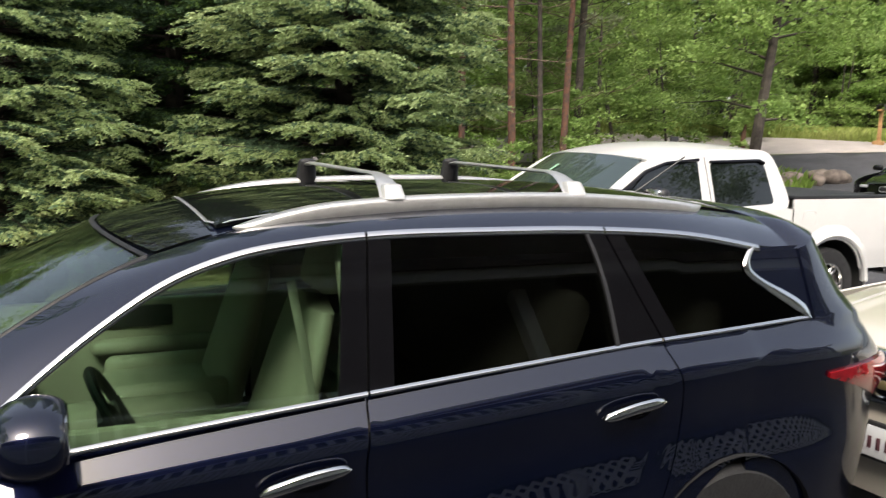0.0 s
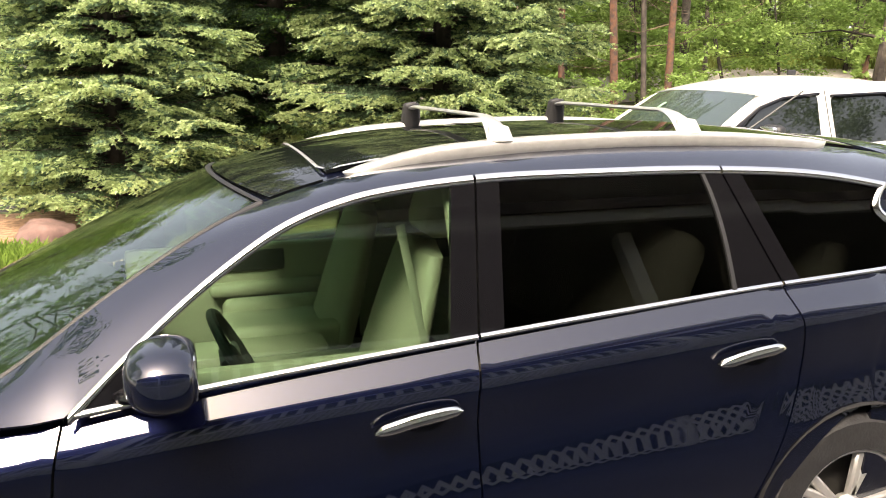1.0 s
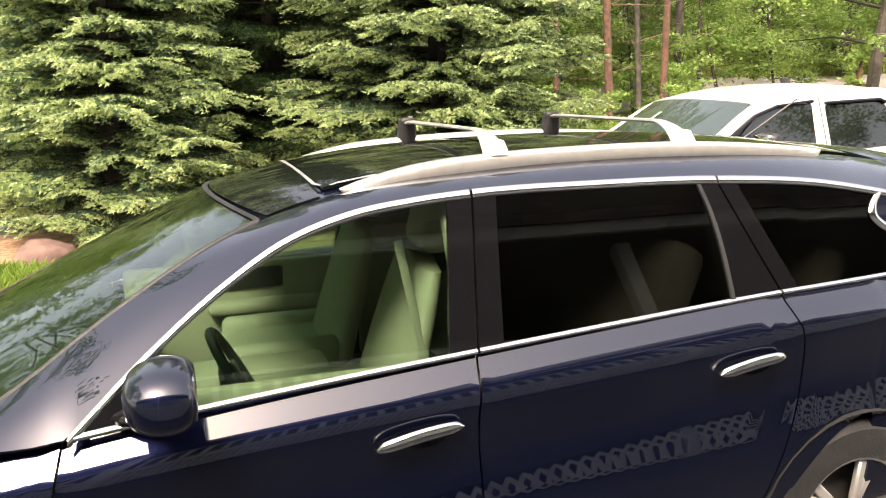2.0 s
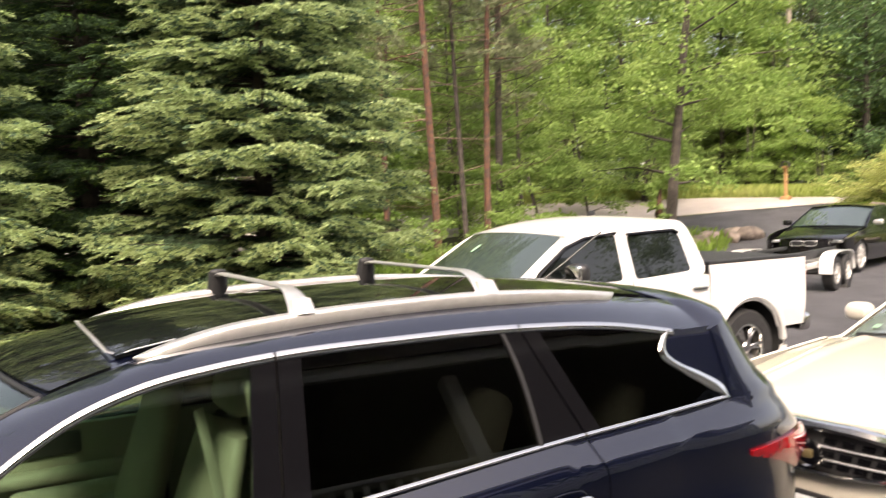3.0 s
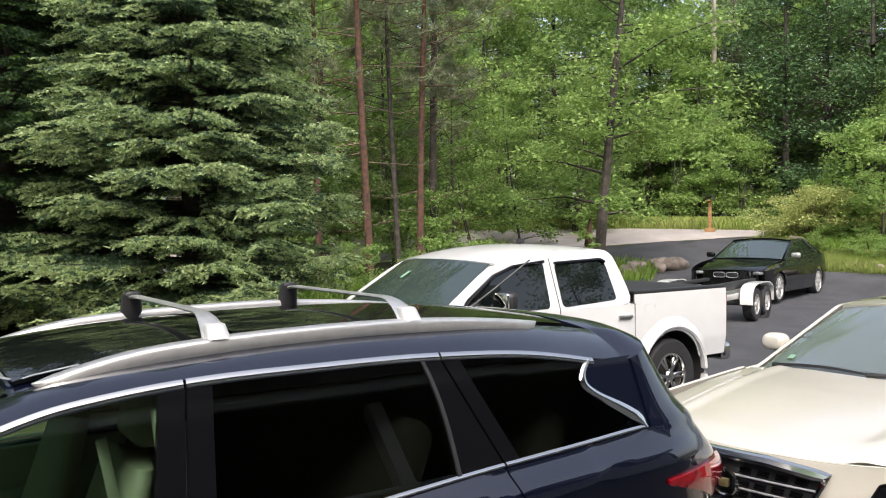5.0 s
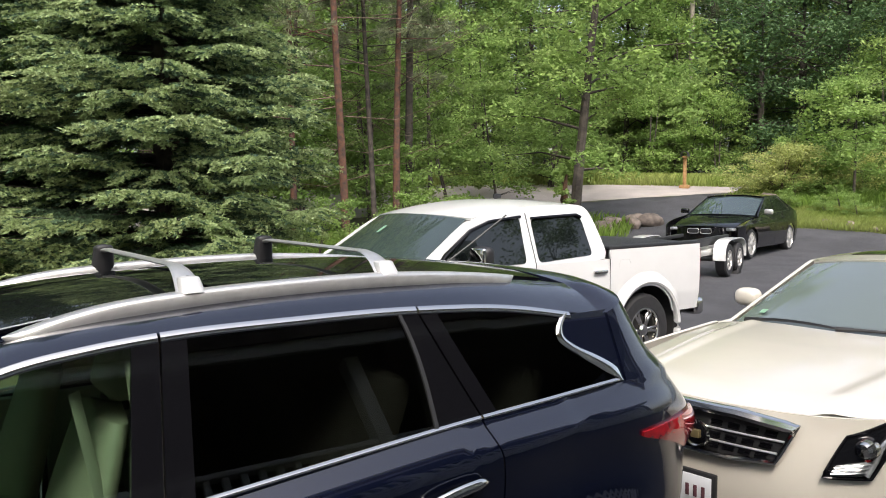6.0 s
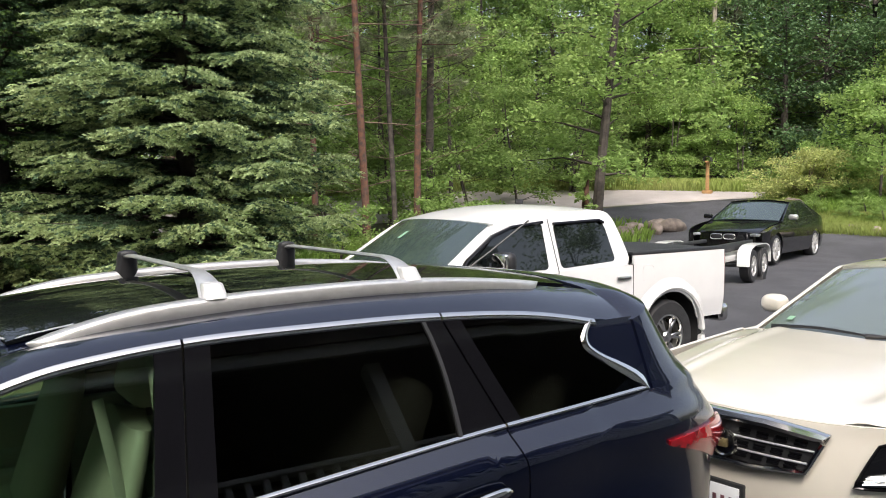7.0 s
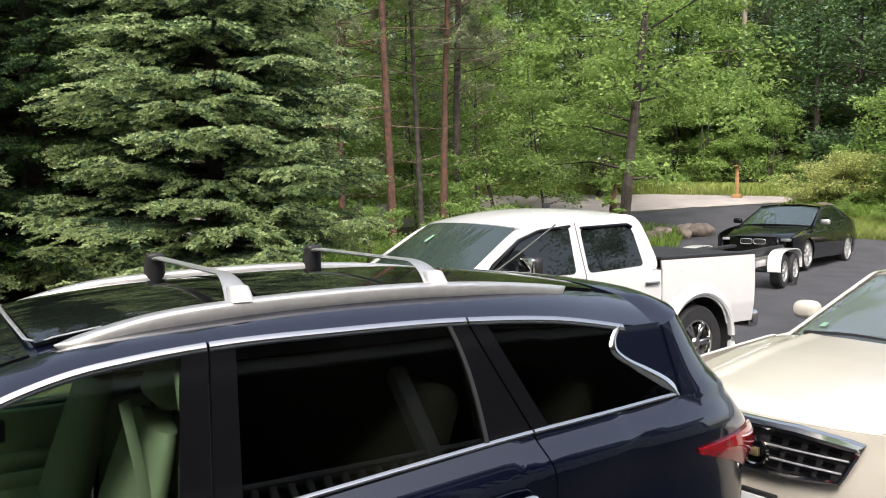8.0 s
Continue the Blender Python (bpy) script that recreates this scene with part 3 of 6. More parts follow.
part("wiper", tube([(-0.20, 0.55, 1.105), (-0.24, 0.95, 1.125), (-0.16, 1.45, 1.115)], 0.010, 6), BLACK_PLASTIC, suv)
part("wiper", tube([(-0.05, 0.30, 1.10), (-0.17, 0.60, 1.115), (-0.22, 0.90, 1.12)], 0.010, 6), BLACK_PLASTIC, suv)
def nose(s, t):
    a = math.pi * (s - 0.5)
    z = 0.25 + 0.62 * t
    return (-0.60 - 0.36 * max(0.0, math.cos(a)) ** 0.6 + 0.05 * t * t, 0.98 - 0.93 * (math.sin(a) if abs(math.sin(a)) < 1 else math.copysign(1, a)) * (1 - 0.02 * t), z)
part("front_bumper", grid(nose, 36, 10, thick=0.03, flip=True), NAVY, suv)
part("grille", box((0.04, 0.9, 0.28), (-0.965, 0.98, 0.66), 0.015), CHROME, suv)
for y in (0.30, WIDE - 0.30):
    part("headlamp", box((0.22, 0.34, 0.13), (-0.80, y, 0.78), 0.04, turn=Matrix.Rotation(0.45 if y < 1 else -0.45, 3, "Z")), LENS, suv)

# roof rails and cross bars
RAIL_Z = curve([(1.16, 1.625), (1.25, 1.652), (1.40, 1.686), (1.665, 1.712), (2.0, 1.724), (2.372, 1.724), (2.7, 1.706), (2.93, 1.682), (3.0, 1.672)])
for far in (False, True):
    def rail(s, t, far=far):
        x = 1.165 + (3.0 - 1.165) * s
        e = min(1, min(s, 1 - s) / 0.035) ** 0.6
        wid, hgt = 0.034 * e + 0.004, 0.055 * e + 0.004
        a = t * math.tau
        sq = lambda v: math.copysign(abs(v) ** 0.55, v)
        y = SCREEN_Y(x) + 0.0 + wid * sq(math.cos(a)) * 0.9
        z = RAIL_Z(x) - hgt / 2 + hgt / 2 * sq(math.sin(a))
        return (x, WIDE - y if far else y, z)
    part("roof_rail", grid(rail, 60, 16, flip=not far), SATIN, suv, "satin silver roof rail")
for xb in (1.69, 2.40):
    def bar(s, t, xb=xb):
        y0, y1 = 0.425, WIDE - 0.445
        y = y0 + (y1 - y0) * s
        near, away = s * (y1 - y0), (1 - s) * (y1 - y0)
        rise = 0.078 * (1 - max(0, 1 - near / 0.20) ** 2.4) - 0.016 * max(0, 1 - away / 0.10) ** 2
        wid = 0.021 + 0.026 * max(0, 1 - near / 0.20) ** 1.4
        a = t * math.tau
        return (xb + wid * math.cos(a), y, RAIL_Z(xb) - 0.012 + rise + (0.0075 + 0.008 * max(0, 1 - near / 0.12)) * math.sin(a))
    bar_ob = part("cross_bar", grid(bar, 70, 14, flip=True), SATIN, suv, "aerofoil silver roof cross bar")
    for y, mat, lab, tall, wide in ((0.425, SILVER, "silver end foot", 0.068, 0.040), (WIDE - 0.43, BLACK_PLASTIC, "tall black end foot", 0.120, 0.046)):
        def foot(s, t, y=y, xb=xb, tall=tall, wide=wide):
            a = t * math.tau
            z = RAIL_Z(xb) - (0.006 if y < 1 else 0.035) + (tall - (0.02 if y < 1 else 0)) * min(1, s * 1.02)
            k = 1 - 0.22 * s
            if s > 0.85:
                k *= max(0.02, 1 - ((s - 0.85) / 0.15) ** 2) ** 0.5
            sg = 1 if y < 1 else -1
            return (xb + wide * k * math.copysign(abs(math.cos(a)) ** 0.6, math.cos(a)), y + sg * 0.030 * s + 0.034 * k * math.copysign(abs(math.sin(a)) ** 0.6, math.sin(a)), z)
        part("foot", grid(foot, 18, 20), mat, bar_ob, lab)

# door mirrors
for far in (False, True):
    sg = -1 if far else 1
    def head(s, t, sg=sg, far=far):
        a, b = s * math.tau, (t - 0.5) * math.pi
        cx, cz = abs(math.cos(a)) ** 0.75, abs(math.sin(a)) ** 0.75
        x = 0.625 + 0.075 * math.sin(b) * (1.0 if b > 0 else 1.25)
        r = max(0.0, math.cos(b)) ** (0.35 if b > 0 else 0.7)
        y = -0.105 + 0.105 * r * math.copysign(cx, math.cos(a))
        z = 1.22 + 0.076 * r * math.copysign(cz, math.sin(a)) + 0.02 * math.cos(a) * r
        return (x, WIDE - y if far else y, z)
    mir = part("door_mirror", grid(head, 32, 20, flip=far), NAVY, suv, "dark blue door mirror with glossy cap")
    yb = 0.09
    y0 = WIDE - yb if far else yb
    y1 = WIDE + 0.06 if far else -0.06
    part("mirror_arm", tube([(0.50, y0, 1.11), (0.56, (y0 + y1) / 2, 1.12), (0.62, y1, 1.16)], [0.04, 0.032, 0.028], 10, flat=0.6), BLACK_GLOSS, mir)
    part("mirror_glass", box((0.006, 0.14, 0.10), (0.694, WIDE + 0.105 if far else -0.105, 1.22), 0.002), CHROME, mir)
    house_sheet("mirror_corner", lambda t: 0.41, lambda t: 0.60, low, lambda x: min(topc(x), low(x) + 0.5), BLACK_GLOSS, 0.003, suv, 0.01, far, 8, 4)

# cabin
def seat(name, x, y, lean_deg=22):
    s = part(name, box((0.52, 0.50, 0.16), (x, y, 0.80), 0.06, segments=3), BEIGE, suv, "beige leather car seat")
    part("side_bolster", box((0.46, 0.09, 0.20), (x, y - 0.22, 0.83), 0.04, segments=3), BEIGE, s)
    part("side_bolster", box((0.46, 0.09, 0.20), (x, y + 0.22, 0.83), 0.04, segments=3), BEIGE, s)
    r = Matrix.Rotation(radians(lean_deg), 3, "Y")
    part("backrest", grid(lambda a, b: Vector((x + 0.22, y, 0.82)) + r @ Vector((0.075 * math.sin(a * math.tau) * (1 - 0.35 * b), 0.265 * math.copysign(abs(math.cos(a * math.tau)) ** 0.6, math.cos(a * math.tau)) * (1 - 0.30 * b ** 3) * max(0.02, 1 - max(0, (b - 0.93) / 0.07) ** 2) ** 0.5, 0.58 * b)), 28, 18), BEIGE, s)
    part("headrest", box((0.10, 0.27, 0.19), Vector((x + 0.22, y, 0.82)) + r @ Vector((0.01, 0, 0.69)), 0.045, turn=r, segments=3), BEIGE, s)
    return s
s1 = seat("driver_seat", 1.08, 0.56, 16)
seat("passenger_seat", 1.06, 1.40, 16)
part("rear_bench", box((0.5, 1.3, 0.18), (2.0, 0.98, 0.78), 0.06), BEIGE, suv)
part("bench_back", box((0.16, 1.3, 0.6), (2.3, 0.98, 1.08), 0.06, turn=Matrix.Rotation(0.35, 3, "Y")), BEIGE, suv)
part("third_row", box((0.16, 1.1, 0.55), (3.05, 0.98, 1.02), 0.06, turn=Matrix.Rotation(0.35, 3, "Y")), BEIGE, suv)
part("cabin_floor", box((3.6, 1.7, 0.04), (1.5, 0.98, 0.60), 0.005), DARK_TRIM, suv)
part("headlining", grid(lambda s, t: (0.98 + 2.4 * s, 0.42 + 1.12 * t, roof_at(0.98 + 2.4 * s, 0.42 + 1.12 * t) - 0.05), 16, 10, thick=0.01), BEIGE, suv)
part("dashboard", grid(lambda s, t: (-0.12 + 0.62 * t, 0.2 + 1.56 * s, 1.06 + 0.03 * math.sin(math.pi * t) - 0.22 * max(0, t - 0.75) / 0.25 + 0.02 * math.sin(math.pi * s)), 12, 14, thick=0.03), DARK_TRIM, suv)
part("centre_console", box((0.9, 0.24, 0.28), (0.75, 0.98, 0.78), 0.05), BEIGE, suv)
sw = part("steering_wheel", tube([Vector((0.84, 0.56, 1.0)) + Matrix.Rotation(radians(-28), 3, "Y") @ Vector((0, 0.185 * math.cos(a), 0.185 * math.sin(a))) for a in [i * math.tau / 28 for i in range(28)]], 0.017, 8, closed=True), DARK_TRIM, suv, "dark steering wheel")
part("wheel_hub", box((0.06, 0.16, 0.12), (0.815, 0.56, 0.99), 0.025, turn=Matrix.Rotation(radians(-28), 3, "Y")), DARK_TRIM, sw)
part("hub_spoke", box((0.02, 0.35, 0.04), (0.83, 0.56, 1.0), 0.008, turn=Matrix.Rotation(radians(-28), 3, "Y")), SATIN, sw)
for y in (0.13, WIDE - 0.13):
    for xa, xb in ((0.42, 1.45), (1.5, 2.55)):
        pl = part("door_lining", box((xb - xa, 0.05, 0.52), ((xa + xb) / 2, y, 0.88), 0.02), BEIGE, suv, "beige door lining")
        part("armrest", box((0.55, 0.09, 0.07), ((xa + xb) / 2 + 0.12, y + (0.05 if y < 1 else -0.05), 0.93), 0.03, segments=3), BEIGE, pl)
        part("trim_insert", box((0.5, 0.03, 0.10), ((xa + xb) / 2 - 0.05, y + (0.025 if y < 1 else -0.025), 1.06), 0.012), DARK_TRIM, pl)
    part("inner_pillar", box((0.09, 0.04, 0.56), (1.50, y + (0.11 if y < 1 else -0.11), 1.38), 0.015, turn=Matrix.Rotation(-0.42 if y < 1 else 0.42, 3, "X")), BEIGE, suv)
    part("inner_pillar", box((0.10, 0.04, 0.58), (2.46, y + (0.12 if y < 1 else -0.12), 1.38), 0.015, turn=Matrix.Rotation(-0.42 if y < 1 else 0.42, 3, "X")), BEIGE, suv)
bm = bmesh.new()
b0, b1, b2 = Vector((1.33, 0.36, 1.46)), Vector((1.37, 0.32, 1.22)), Vector((1.42, 0.27, 0.92))
tube([b0, b1, b2], 0.026, 8, bm, flat=0.15)
part("seat_belt", bm, BELT, suv, "pale webbing seat belt across the driver seat")
part("inner_mirror", box((0.03, 0.24, 0.07), (0.62, 0.98, 1.44), 0.015), DARK_TRIM, suv)


# ---- the white pickup ----
def side_plate(name, pts, yfun, far, mat, parent, proud=0.0, depth=0.02, label="", r=0.03):
    sg = -1 if far else 1
    return part(name, plate(rounded(pts, r), lambda a, b, d: (a, sg * (yfun(b) + proud - d), b), depth), mat, parent, label)


def car_side(xa, xb, top, base, yfun, nu, nv, far, arches=()):
    """A flank between top(x) and base(x) whose half width is yfun(x, z)."""
    sg = -1 if far else 1

    def fn(s, t):
        x = xa + (xb - xa) * s
        b = base
        for xw, zw, r in arches:
            d = abs(x - xw)
            if d < r:
                b = max(b, zw + math.sqrt(r * r - d * d))
        z = top(x) + (b - top(x)) * t
        return (x, sg * yfun(x, z), z)
    return grid(fn, nu, nv, thick=0.02, flip=far)


truck = thing("pickup_truck", pose(7.393, 4.493, 0.125, 0, 0, 181.47), "white double cab pickup truck with a black bed cover", "pickup truck")
RAX, FAX = -0.14, 3.09
bed_y = lambda x, z: 0.90 + 0.012 * math.sin((z - 0.6) * 4) - 0.03 * max(0, (0.75 - z) / 0.3) + 0.045 * max(0.0, 1 - abs(math.hypot(x - RAX, z - 0.40) - 0.52) / 0.085) ** 0.6
for far in (False, True):
    part("bed_side", car_side(-1.06, 0.42, lambda x: 1.27, 0.55, bed_y, 64, 40, far, ((RAX, 0.40, 0.47),)), WHITE, truck)
    cab_y = lambda x, z: 0.90 + 0.012 * math.sin((z - 0.55) * 4) - 0.04 * max(0, (0.7 - z) / 0.3)
    for xa, xb, nm in ((0.43, 1.44, "rear_door"), (1.447, 2.60, "front_door")):
        dr = part(nm, car_side(xa, xb, lambda x: 1.18, 0.48, cab_y, 16, 20, far), WHITE, truck)
        sg = -1 if far else 1
        part("handle", box((0.20, 0.03, 0.035), (xa + 0.15, sg * 0.925, 1.06), 0.012), CHROME if nm == "rear_door" else WHITE, dr, "pull handle")
    part("front_wing", car_side(2.607, 3.95, lambda x: 1.10 - 0.04 * (x - 2.6), 0.5, lambda x, z: 0.90 - 0.12 * max(0, x - 3.4), 40, 16, far, ((FAX, 0.40, 0.47),)), WHITE, truck)
    cy = lambda z: 0.905 - 0.27 * (z - 1.18)
    side_plate("cab_side", [(0.44, 1.18), (2.80, 1.18), (2.56, 1.33), (2.20, 1.565), (2.00, 1.648), (1.50, 1.712), (0.78, 1.735), (0.62, 1.69), (0.52, 1.45)], cy, far, WHITE, truck, 0.0, 0.13, r=0.15)
    side_plate("rear_door_window", [(0.67, 1.235), (1.40, 1.20), (1.42, 1.60), (0.80, 1.63), (0.74, 1.58)], cy, far, TINTED, truck, 0.006, 0.01, "black tinted side window", 0.05)
    side_plate("front_door_window", [(1.56, 1.20), (2.62, 1.20), (2.50, 1.32), (2.16, 1.52), (1.94, 1.592), (1.56, 1.625)], cy, far, TINTED, truck, 0.006, 0.01, "black tinted side window", 0.05)
    # dark rain visors over the windows
    sg = -1 if far else 1
    part("rain_visor", tube([(x, sg * (cy(z) + 0.02), z) for x, z in ((0.76, 1.605), (0.82, 1.632), (1.42, 1.612))], 0.022, 6, flat=0.7), BLACK_GLOSS, truck)
    part("rain_visor", tube([(x, sg * (cy(z) + 0.02), z) for x, z in ((1.56, 1.630), (1.94, 1.596), (2.18, 1.520), (2.50, 1.32), (2.60, 1.22))], 0.022, 6, flat=0.7), BLACK_GLOSS, truck)
    part("door_seam", tube([(0.43, sg * 0.913, 0.6), (0.43, sg * 0.913, 1.18), (0.50, sg * (cy(1.20) + 0.004), 1.20)], 0.005, 5), DARK_TRIM, truck)
    part("door_seam", tube([(1.444, sg * 0.913, 0.6), (1.444, sg * (cy(1.18) + 0.004), 1.18), (1.475, sg * (cy(1.66) + 0.003), 1.66)], 0.004, 5), DARK_TRIM, truck)
    part("fuel_flap", tube([(0.20 + 0.085 * math.copysign(abs(math.cos(q)) ** 0.5, math.cos(q)), sg * 0.908, 1.08 + 0.085 * math.copysign(abs(math.sin(q)) ** 0.5, math.sin(q))) for q in [i * math.tau / 24 for i in range(24)]], 0.004, 4, closed=True), DARK_TRIM if far else SILVER, truck)
    part("wheel_flare", tube([(RAX + 0.515 * math.cos(q), sg * 0.925, 0.40 + 0.515 * math.sin(q)) for q in [radians(-18 + 216 * i / 30) for i in range(31)]], 0.042, 8, flat=0.75), WHITE, truck, "white wheel arch flare")
    part("sill", box((2.3, 0.06, 0.08), (1.5, sg * 0.84, 0.46), 0.02), BLACK_PLASTIC, truck)
    mt = part("door_mirror", box((0.12, 0.22, 0.18), (2.22, sg * 1.06, 1.31), 0.05, segments=3), BLACK_PLASTIC, truck, "dark door mirror with a chrome cap")
    part("mirror_cap", box((0.05, 0.20, 0.16), (2.275, sg * 1.06, 1.31), 0.024, segments=3), CHROME, mt)
    part("mud_flap", box((0.02, 0.26, 0.40), (RAX - 0.50, sg * 0.80, 0.42), 0.006), RUBBER, truck, "black mud flap")
    part("tail_lamp", box((0.05, 0.10, 0.40), (-1.062, sg * 0.858, 1.03), 0.02), RED, truck, "red tail lamp")
    part("wheel_arch", turned([(0.48, -0.14), (0.485, 0.14)], 32, "y", (RAX, sg * 0.75, 0.40), caps=False), WELL_DARK, truck)
    wheel(truck, (RAX, sg * 0.775, 0.39), 0.39, 0.235, 0.255, sg, 6, CHROME)
    wheel(truck, (FAX, sg * 0.775, 0.39), 0.39, 0.235, 0.255, sg, 6, CHROME)
def cab_roof(s, t):
    y = 0.755 * (2 * t - 1)
    k = 1 - abs(2 * t - 1) ** 2.6
    x0 = 0.57 + 0.16 * abs(2 * t - 1) ** 5
    x = x0 + (2.10 + 0.10 * k - x0) * s
    e = math.sin(math.pi * (0.05 + 0.87 * s)) ** 0.5
    return (x, y, 1.695 + 0.035 * e + 0.060 * k * e - 0.085 * max(0.0, (s - 0.3) / 0.7) ** 2)
part("roof", grid(cab_roof, 24, 24, thick=0.02), WHITE, truck)
def cab_screen(s, t):
    y0 = 0.80 - 0.10 * t
    k = 1 - (2 * s - 1) ** 2
    x0, z0 = 2.80 + (2.12 - 2.80) * t, 1.19 + (1.622 - 1.19) * t
    return (x0 + (0.22 - 0.12 * t) * k, y0 * (2 * s - 1), z0 + 0.035 * k * t)
tws = part("windscreen", grid(cab_screen, 24, 16, thick=0.01), SHIELD, truck, "windscreen with a small green sticker")
part("sticker", grid(lambda s, t: Vector(cab_screen(0.40 + 0.035 * s, 0.62 + 0.13 * t)) + Vector((0.012, 0, 0.008)), 2, 2), GREEN_STICKER, tws)
part("rear_window", box((0.02, 1.2, 0.34), (0.485, 0, 1.42), 0.008, turn=Matrix.Rotation(0.24, 3, "Y")), TINTED, truck)
part("cab_back", grid(lambda s, t: (0.465 + 0.17 * t ** 1.6 + 0.05 * abs(2 * s - 1) ** 6 * t, (2 * s - 1) * (0.885 - 0.165 * t), 1.10 + 0.59 * t), 12, 10, thick=0.03), WHITE, truck)
part("bonnet", grid(lambda s, t: (2.86 + 1.14 * s, 0.86 * (2 * t - 1), 1.17 - 0.10 * s + 0.06 * (1 - (2 * t - 1) ** 2) - 0.05 * s ** 4), 16, 16, thick=0.02), WHITE, truck)
part("front_bumper", box((0.25, 1.8, 0.35), (4.0, 0, 0.62), 0.08), WHITE, truck)
part("grille", box((0.06, 1.1, 0.28), (4.0, 0, 0.92), 0.03), CHROME, truck)
part("floor_pan", box((4.9, 1.4, 0.2), (1.4, 0, 0.55), 0.03), WELL_DARK, truck)
# unseen added block, near black to stand for the cab's inner shade
part("cab_filler", box((2.0, 1.6, 0.55), (1.5, 0, 0.9), 0.03), WELL_DARK, truck)
part("bed_cover", grid(lambda s, t: (-1.02 + 1.43 * s, 0.80 * (2 * t - 1), 1.285 + 0.012 * math.sin(math.pi * t) + 0.003 * math.sin(s * 9)), 12, 12, thick=0.03), TONNEAU, truck, "black vinyl bed cover")
for y in (-0.85, 0.85):
    part("bed_rail", box((1.47, 0.10, 0.035), (-0.315, y, 1.287), 0.012), BLACK_PLASTIC, truck, "black plastic bed rail cap")
part("tailgate", box((0.05, 1.60, 0.62), (-1.05, 0, 0.96), 0.02), WHITE, truck)
part("rear_bumper", box((0.16, 1.76, 0.20), (-1.13, 0, 0.56), 0.05, segments=3), CHROME, truck, "chrome rear bumper")
part("mirror_stay", tube([(2.24, 0.86, 1.24), (2.23, 0.98, 1.27)], 0.03, 6), BLACK_PLASTIC, truck)
part("mirror_stay", tube([(2.24, -0.86, 1.24), (2.23, -0.98, 1.27)], 0.03, 6), BLACK_PLASTIC, truck)
part("aerial", tube([(2.72, 0.82, 1.10), (2.28, 0.93, 1.40), (1.92, 1.02, 1.66)], 0.008, 5), BLACK_PLASTIC, truck)
part("roof_fin", box((0.10, 0.03, 0.05), (1.05, -0.1, 1.81), 0.012), BLACK_PLASTIC, truck)


# ---- the cream saloon ----
cream = thing("cream_saloon", pose(4.31, 0.455, 0.02, 0, 0, 185), "pearl cream saloon car with a chrome framed slatted grille", "car")
CW = 0.93
NOSE_IN = curve([(-1.0, 0.0), (-0.6, 0.03), (-0.3, 0.09), (-0.1, 0.16), (0.02, 0.22)])
def hood_z(x, k):
    """k: 0 at the wing edge, 1 in the middle."""
    return 0.925 + 0.115 * min(1.0, -x / 1.55) ** 0.8 + 0.065 * (1 - (1 - k) ** 2.4) * (0.55 + 0.45 * min(1, -x / 1.0))
def hood(s, t):
    v = 2 * t - 1
    k = 1 - abs(v)
    x0 = -0.02 - 0.42 * abs(v) ** 2.2
    x1 = -1.62 + 0.10 * (1 - v * v) - 0.02
    x = x0 + (x1 - x0) * s
    y = 0.86 * v * (1 - 0.17 * max(0.0, 1 + x / 1.1))
    crease = 0.016 * max(0.0, 1 - abs(abs(v) - 0.72) / 0.10)
    lip = max(0.0, 1 - s / 0.10) ** 2
    return (x + 0.035 * lip, y, hood_z(x, k) + crease - 0.055 * lip)
part("bonnet", grid(hood, 40, 60, thick=0.02, flip=True), PEARL, cream)
def cside_y(x, z):
    b = CW - 0.045 * max(0.0, (z - 0.78) / 0.25) ** 1.5 - 0.05 * max(0, (0.5 - z) / 0.3)
    return b - (0.10 * max(0.0, 1 + x / 0.9) ** 2 if x > -0.9 else 0.0)
